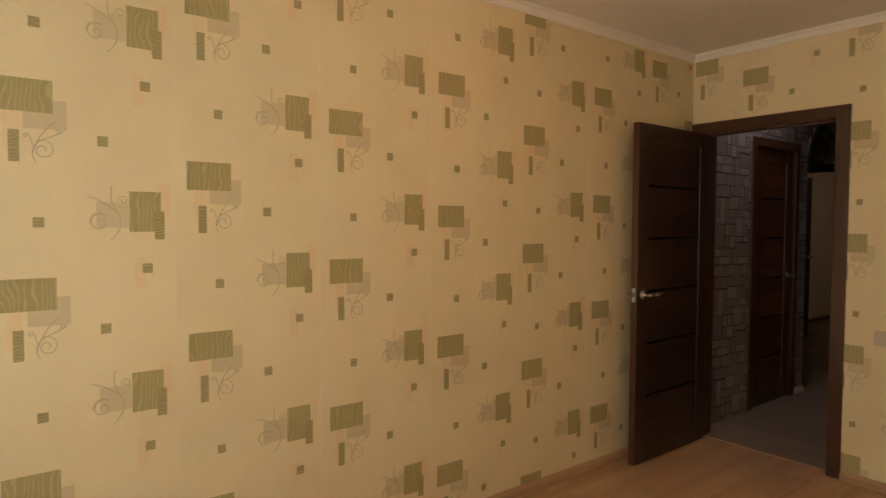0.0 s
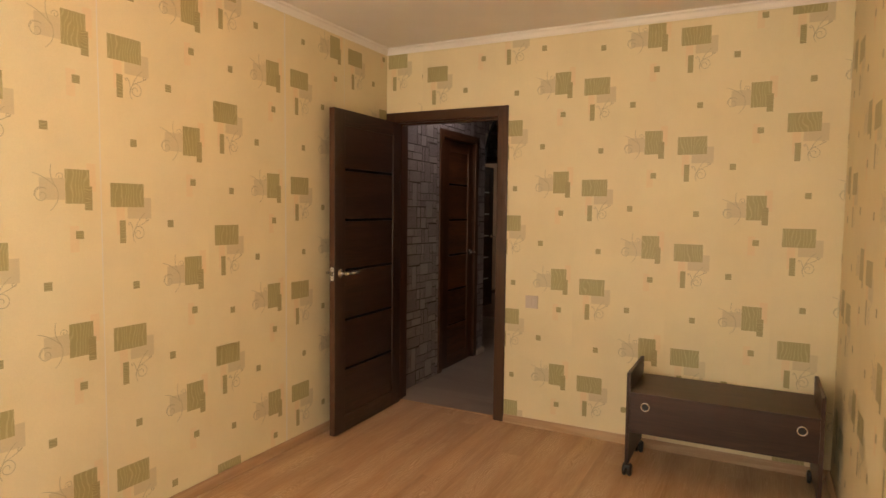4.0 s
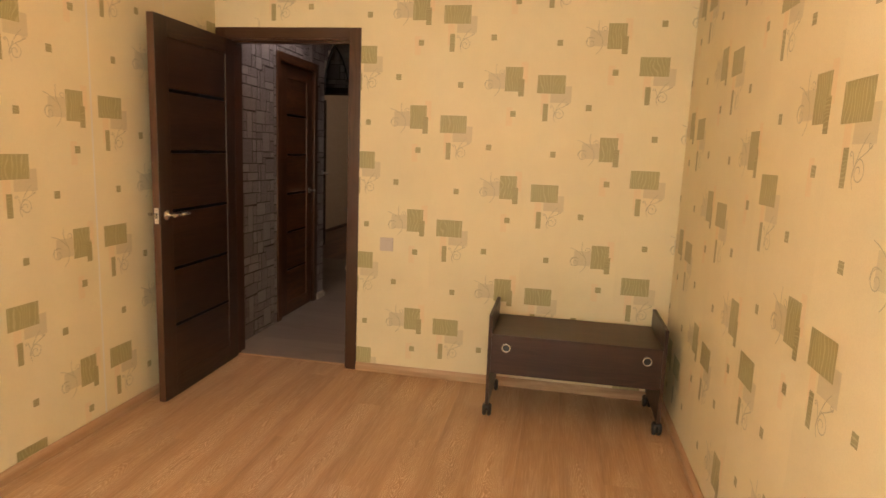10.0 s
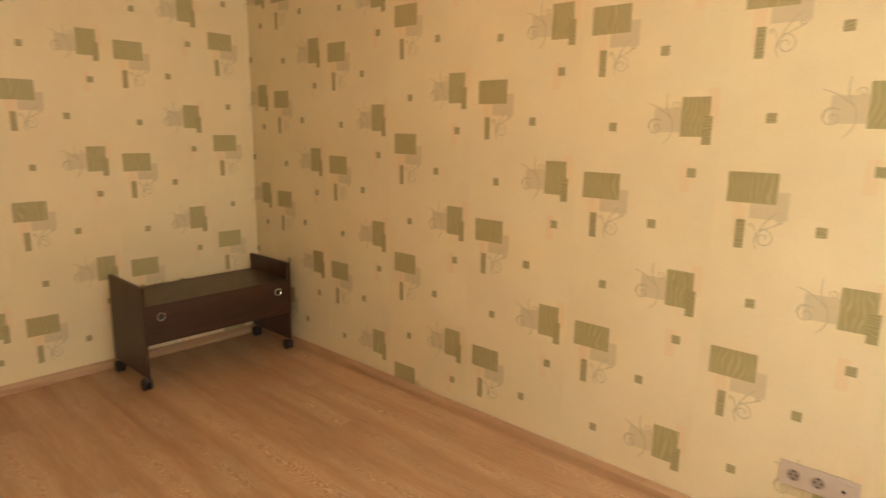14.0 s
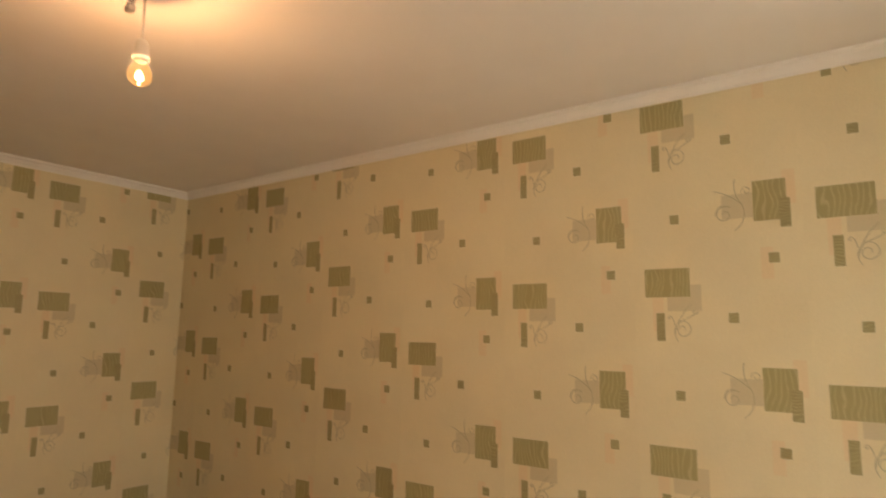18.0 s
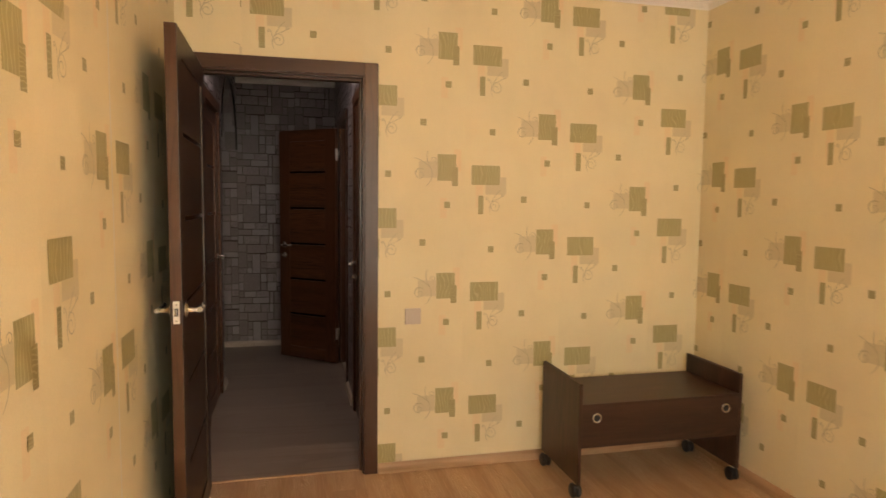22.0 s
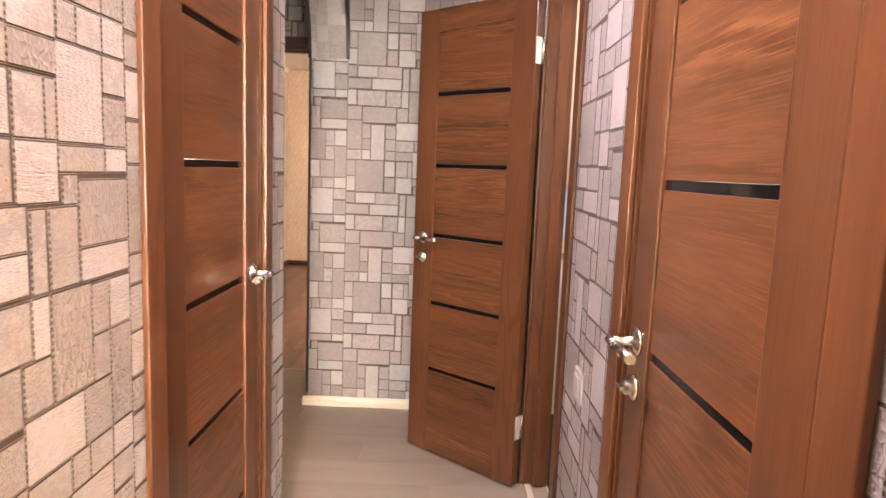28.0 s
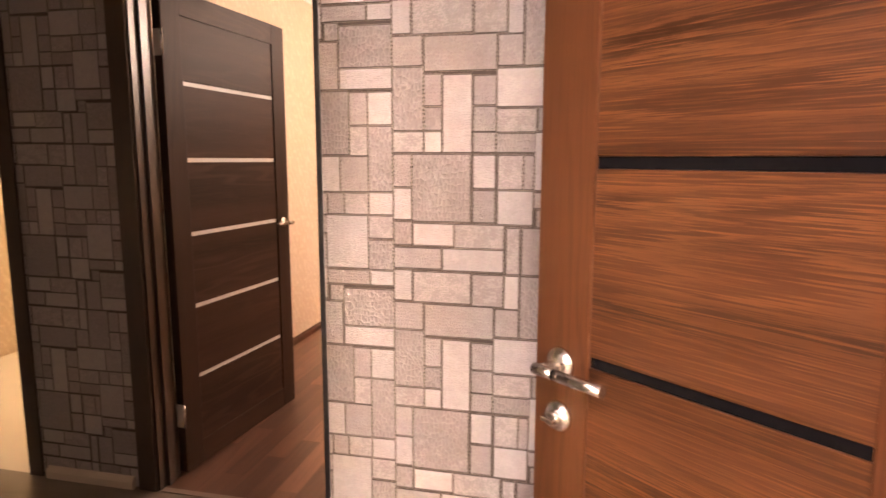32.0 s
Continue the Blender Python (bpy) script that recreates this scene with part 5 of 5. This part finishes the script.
drape = thing("drape", pose(0, 0, 0), "gold satin drape gathered in the corner beside the sheer curtain", "curtain")
part("cloth", cloth(drape_at, 0, 1, 0.02, 2.44, 120, 10), M_DRAPE, drape)
part("side_hem", cloth(lambda s, z: drape_at(s, z) + Vector((0.003, -0.002, 0)), 0, 0.055, 0.02, 2.44, 8, 10), M_DRAPEHEM, drape, "darker turned side hem")
part("bottom_hem", cloth(lambda s, z: drape_at(s, z) + Vector((0.003, 0, 0)), 0.058, 1, 0.02, 0.10, 120, 2), M_DRAPE, drape, "turned bottom hem")
part("heading_tape", cloth(lambda s, z: drape_at(s, z) + Vector((0.003, 0, 0)), 0.058, 1, 2.37, 2.44, 120, 2), M_DRAPE, drape, "gathered heading tape")
rail = thing("curtain_rail", pose(0, 0, 0), "white ceiling curtain rail", "rail")
part("track", box(-0.50, YS + 0.01, 2.45, -0.34, YN - 0.01, H - 0.047, 0.004), M_PVC, rail)

# ---- bathroom ----
bt = wall("wall_bathroom_tiles", [(XEND - 0.012, -0.8, 0, XEND, CS - 0.1, 0.858), ], M_GROUTB, "black tiles below on the bathroom wall")
bu = wall("wall_bathroom_upper", [(XEND - 0.012, -0.8, 0.858, XEND, CS - 0.1, H)], M_GROUTC, "cream tiles above on the bathroom wall")
me_b = mesh_of("tile", box(0, 0.0012, 0.0012, 0.005, 0.2038, 0.2918, 0.0008), M_TILEB)
me_c = mesh_of("tile", box(0, 0.0006, 0.0006, 0.005, 0.2044, 0.3049, 0.0008), M_TILEC)
for k in range(10):
    for j in range(8):
        y = 0.861 + 0.205 * (k - 8)
        if y + 0.205 > CS - 0.09:
            continue
        low = j < 3
        ob = new("tile", me_b if low else me_c)
        ob.parent = bt if low else bu
        ob.location = (XEND - 0.0165, y, 0.276 + 0.293 * (j - 1) if low else 0.905 + 0.305 * (j - 3))
bm = bmesh.new()
box(XEND - 0.0165, -0.8, 0.862, XEND - 0.012, CS - 0.1, 0.900, bm=bm)
border = part("border_tile", bm, M_CREAMSK, bu, "greek key border tile")
bm = bmesh.new()
for k in range(40):
    y = -0.78 + 0.05 * k
    if y + 0.05 > CS - 0.1:
        break
    for a in (0.0015, 0.0085, 0.0145):
        s = 0.0022
        y0, y1, z0, z1 = y + 0.004 + a, y + 0.046 - a, 0.864 + a, 0.898 - a
        if z1 - z0 < 0.006:
            continue
        for b in ((y0, z0, y1, z0 + s), (y0, z1 - s, y1, z1), (y0, z0 + s, y0 + s, z1 - s), (y1 - s, z0 + s, y1, z1 - s)):
            box(XEND - 0.0180, b[0], b[1], XEND - 0.0165, b[2], b[3], bm=bm)
ob = part("key_pattern", bm, M_BLACK, border, "black key pattern")
me_f = mesh_of("floor_tile", box(0.001, 0.001, 0, 0.304, 0.304, 0.006, 0.0008), M_TILEB)
for i in range(6):
    for j in range(7):
        x, y = 5.1 + 0.305 * i, CS - 0.11 - 0.305 * (j + 1)
        if x + 0.3 > XEND + 0.2:
            continue
        ob = new("floor_tile", me_f)
        ob.parent = floor_bath
        ob.location = (x, y, -0.0195)


def towel_at(s, z):
    """A towel hung from a hook: narrow above, spreading, folded and hanging to a point below."""
    k = min(1.0, max(0.0, (1.52 - z) / 0.54))
    half = 0.014 + 0.105 * math.sin(k * 2.0)
    fold = 0.018 * math.sin(s * 15 + 0.8) * min(1, k * 2) + 0.008 * math.sin(s * 33)
    return Vector((XEND - 0.062 - fold, 0.990 + (s - 0.5) * 2 * half, z + 0.16 * max(0.0, k - 0.35) * (1 - s) - 0.02 * k))


towel = thing("towel", pose(0, 0, 0), "light blue terry towel hanging from a hook on cream tiles", "towel")
part("cloth", cloth(towel_at, 0, 1, 0.98, 1.52, 48, 30), M_TOWEL, towel)
part("hem", cloth(lambda s, z: towel_at(s, z) + Vector((-0.0025, 0, 0)), 0, 1, 1.03, 1.05, 48, 2), M_HEM, towel, "paler woven hem band")
part("hook", tube((XEND - 0.012, 0.990, 1.525), (XEND - 0.075, 0.990, 1.530), 0.006), M_STEEL, towel, "steel towel hook")
# low stepped white fixture of unknown kind, only its outline is known
basin = thing("bathroom_fixture", pose(6.60, 0.1, 0), "white ceramic fixture standing by the black tiles", "basin")
part("body", box(-0.20, -0.25, 0.0, 0.17, 0.322, 0.337, 0.02), M_CERAMIC, basin)
part("lid", box(-0.18, -0.24, 0.337, 0.165, 0.278, 0.374, 0.010), M_CERAMIC, basin, "white raised lid")

# thresholds
solo("threshold", box(3.845, 1.395, -0.004, 3.862, 2.163, 0.004, 0.001), M_SKIRTY, "oak-look strip between bedroom and corridor floors", "threshold", "structure")
solo("threshold", box(XL - 0.01, LD[0] + 0.03, -0.006, XL + 0.02, LD[1] - 0.03, 0.005, 0.001), M_GREIGE, "pale strip at the living-room door", "threshold", "structure")
solo("threshold", box(BD[0] + 0.03, CS - 0.03, -0.02, BD[1] - 0.03, CS - 0.004, 0.012, 0.002), M_CREAMSK, "cream strip at the bathroom door", "threshold", "structure")


# ---- floor boards, last ----
def boards(parent, x0, y0, x1, y1, width, length, along, mat, gap=0.0002, offset=0.37):
    cache = {}
    a0, a1, b0, b1 = (x0, x1, y0, y1) if along == 0 else (y0, y1, x0, x1)
    row, b = 0, b0
    while b < b1 - 0.003:
        w = min(width, b1 - b)
        a = a0 - (row * offset * length) % length
        while a < a1 - 0.003:
            s, e = max(a, a0), min(a + length, a1)
            if e - s > 0.01:
                key = (round(e - s, 3), round(w, 3))
                if key not in cache:
                    lx, ly = (e - s, w) if along == 0 else (w, e - s)
                    cache[key] = mesh_of("plank", box(gap, gap, -0.008, lx - gap, ly - gap, 0, 0.0004), mat)
                ob = new("plank", cache[key])
                ob.parent = parent
                ob.location = (s, b, 0) if along == 0 else (b, s, 0)
            a += length
        b += width
        row += 1


boards(floor, XW, YS, 3.85, YN, 0.192, 1.29, 0, M_OAK)
boards(floor_hall, 3.85, CS, XEND, 2.44, 0.192, 1.29, 1, M_GREIGE)
boards(floor_hall, XC + 1.5, 2.44, XL, 5.6, 0.192, 1.29, 1, M_GREIGE)
boards(floor_living, XL, 0.3, 11.62, 3.80, 0.095, 0.62, 0, M_RED, offset=0.29)
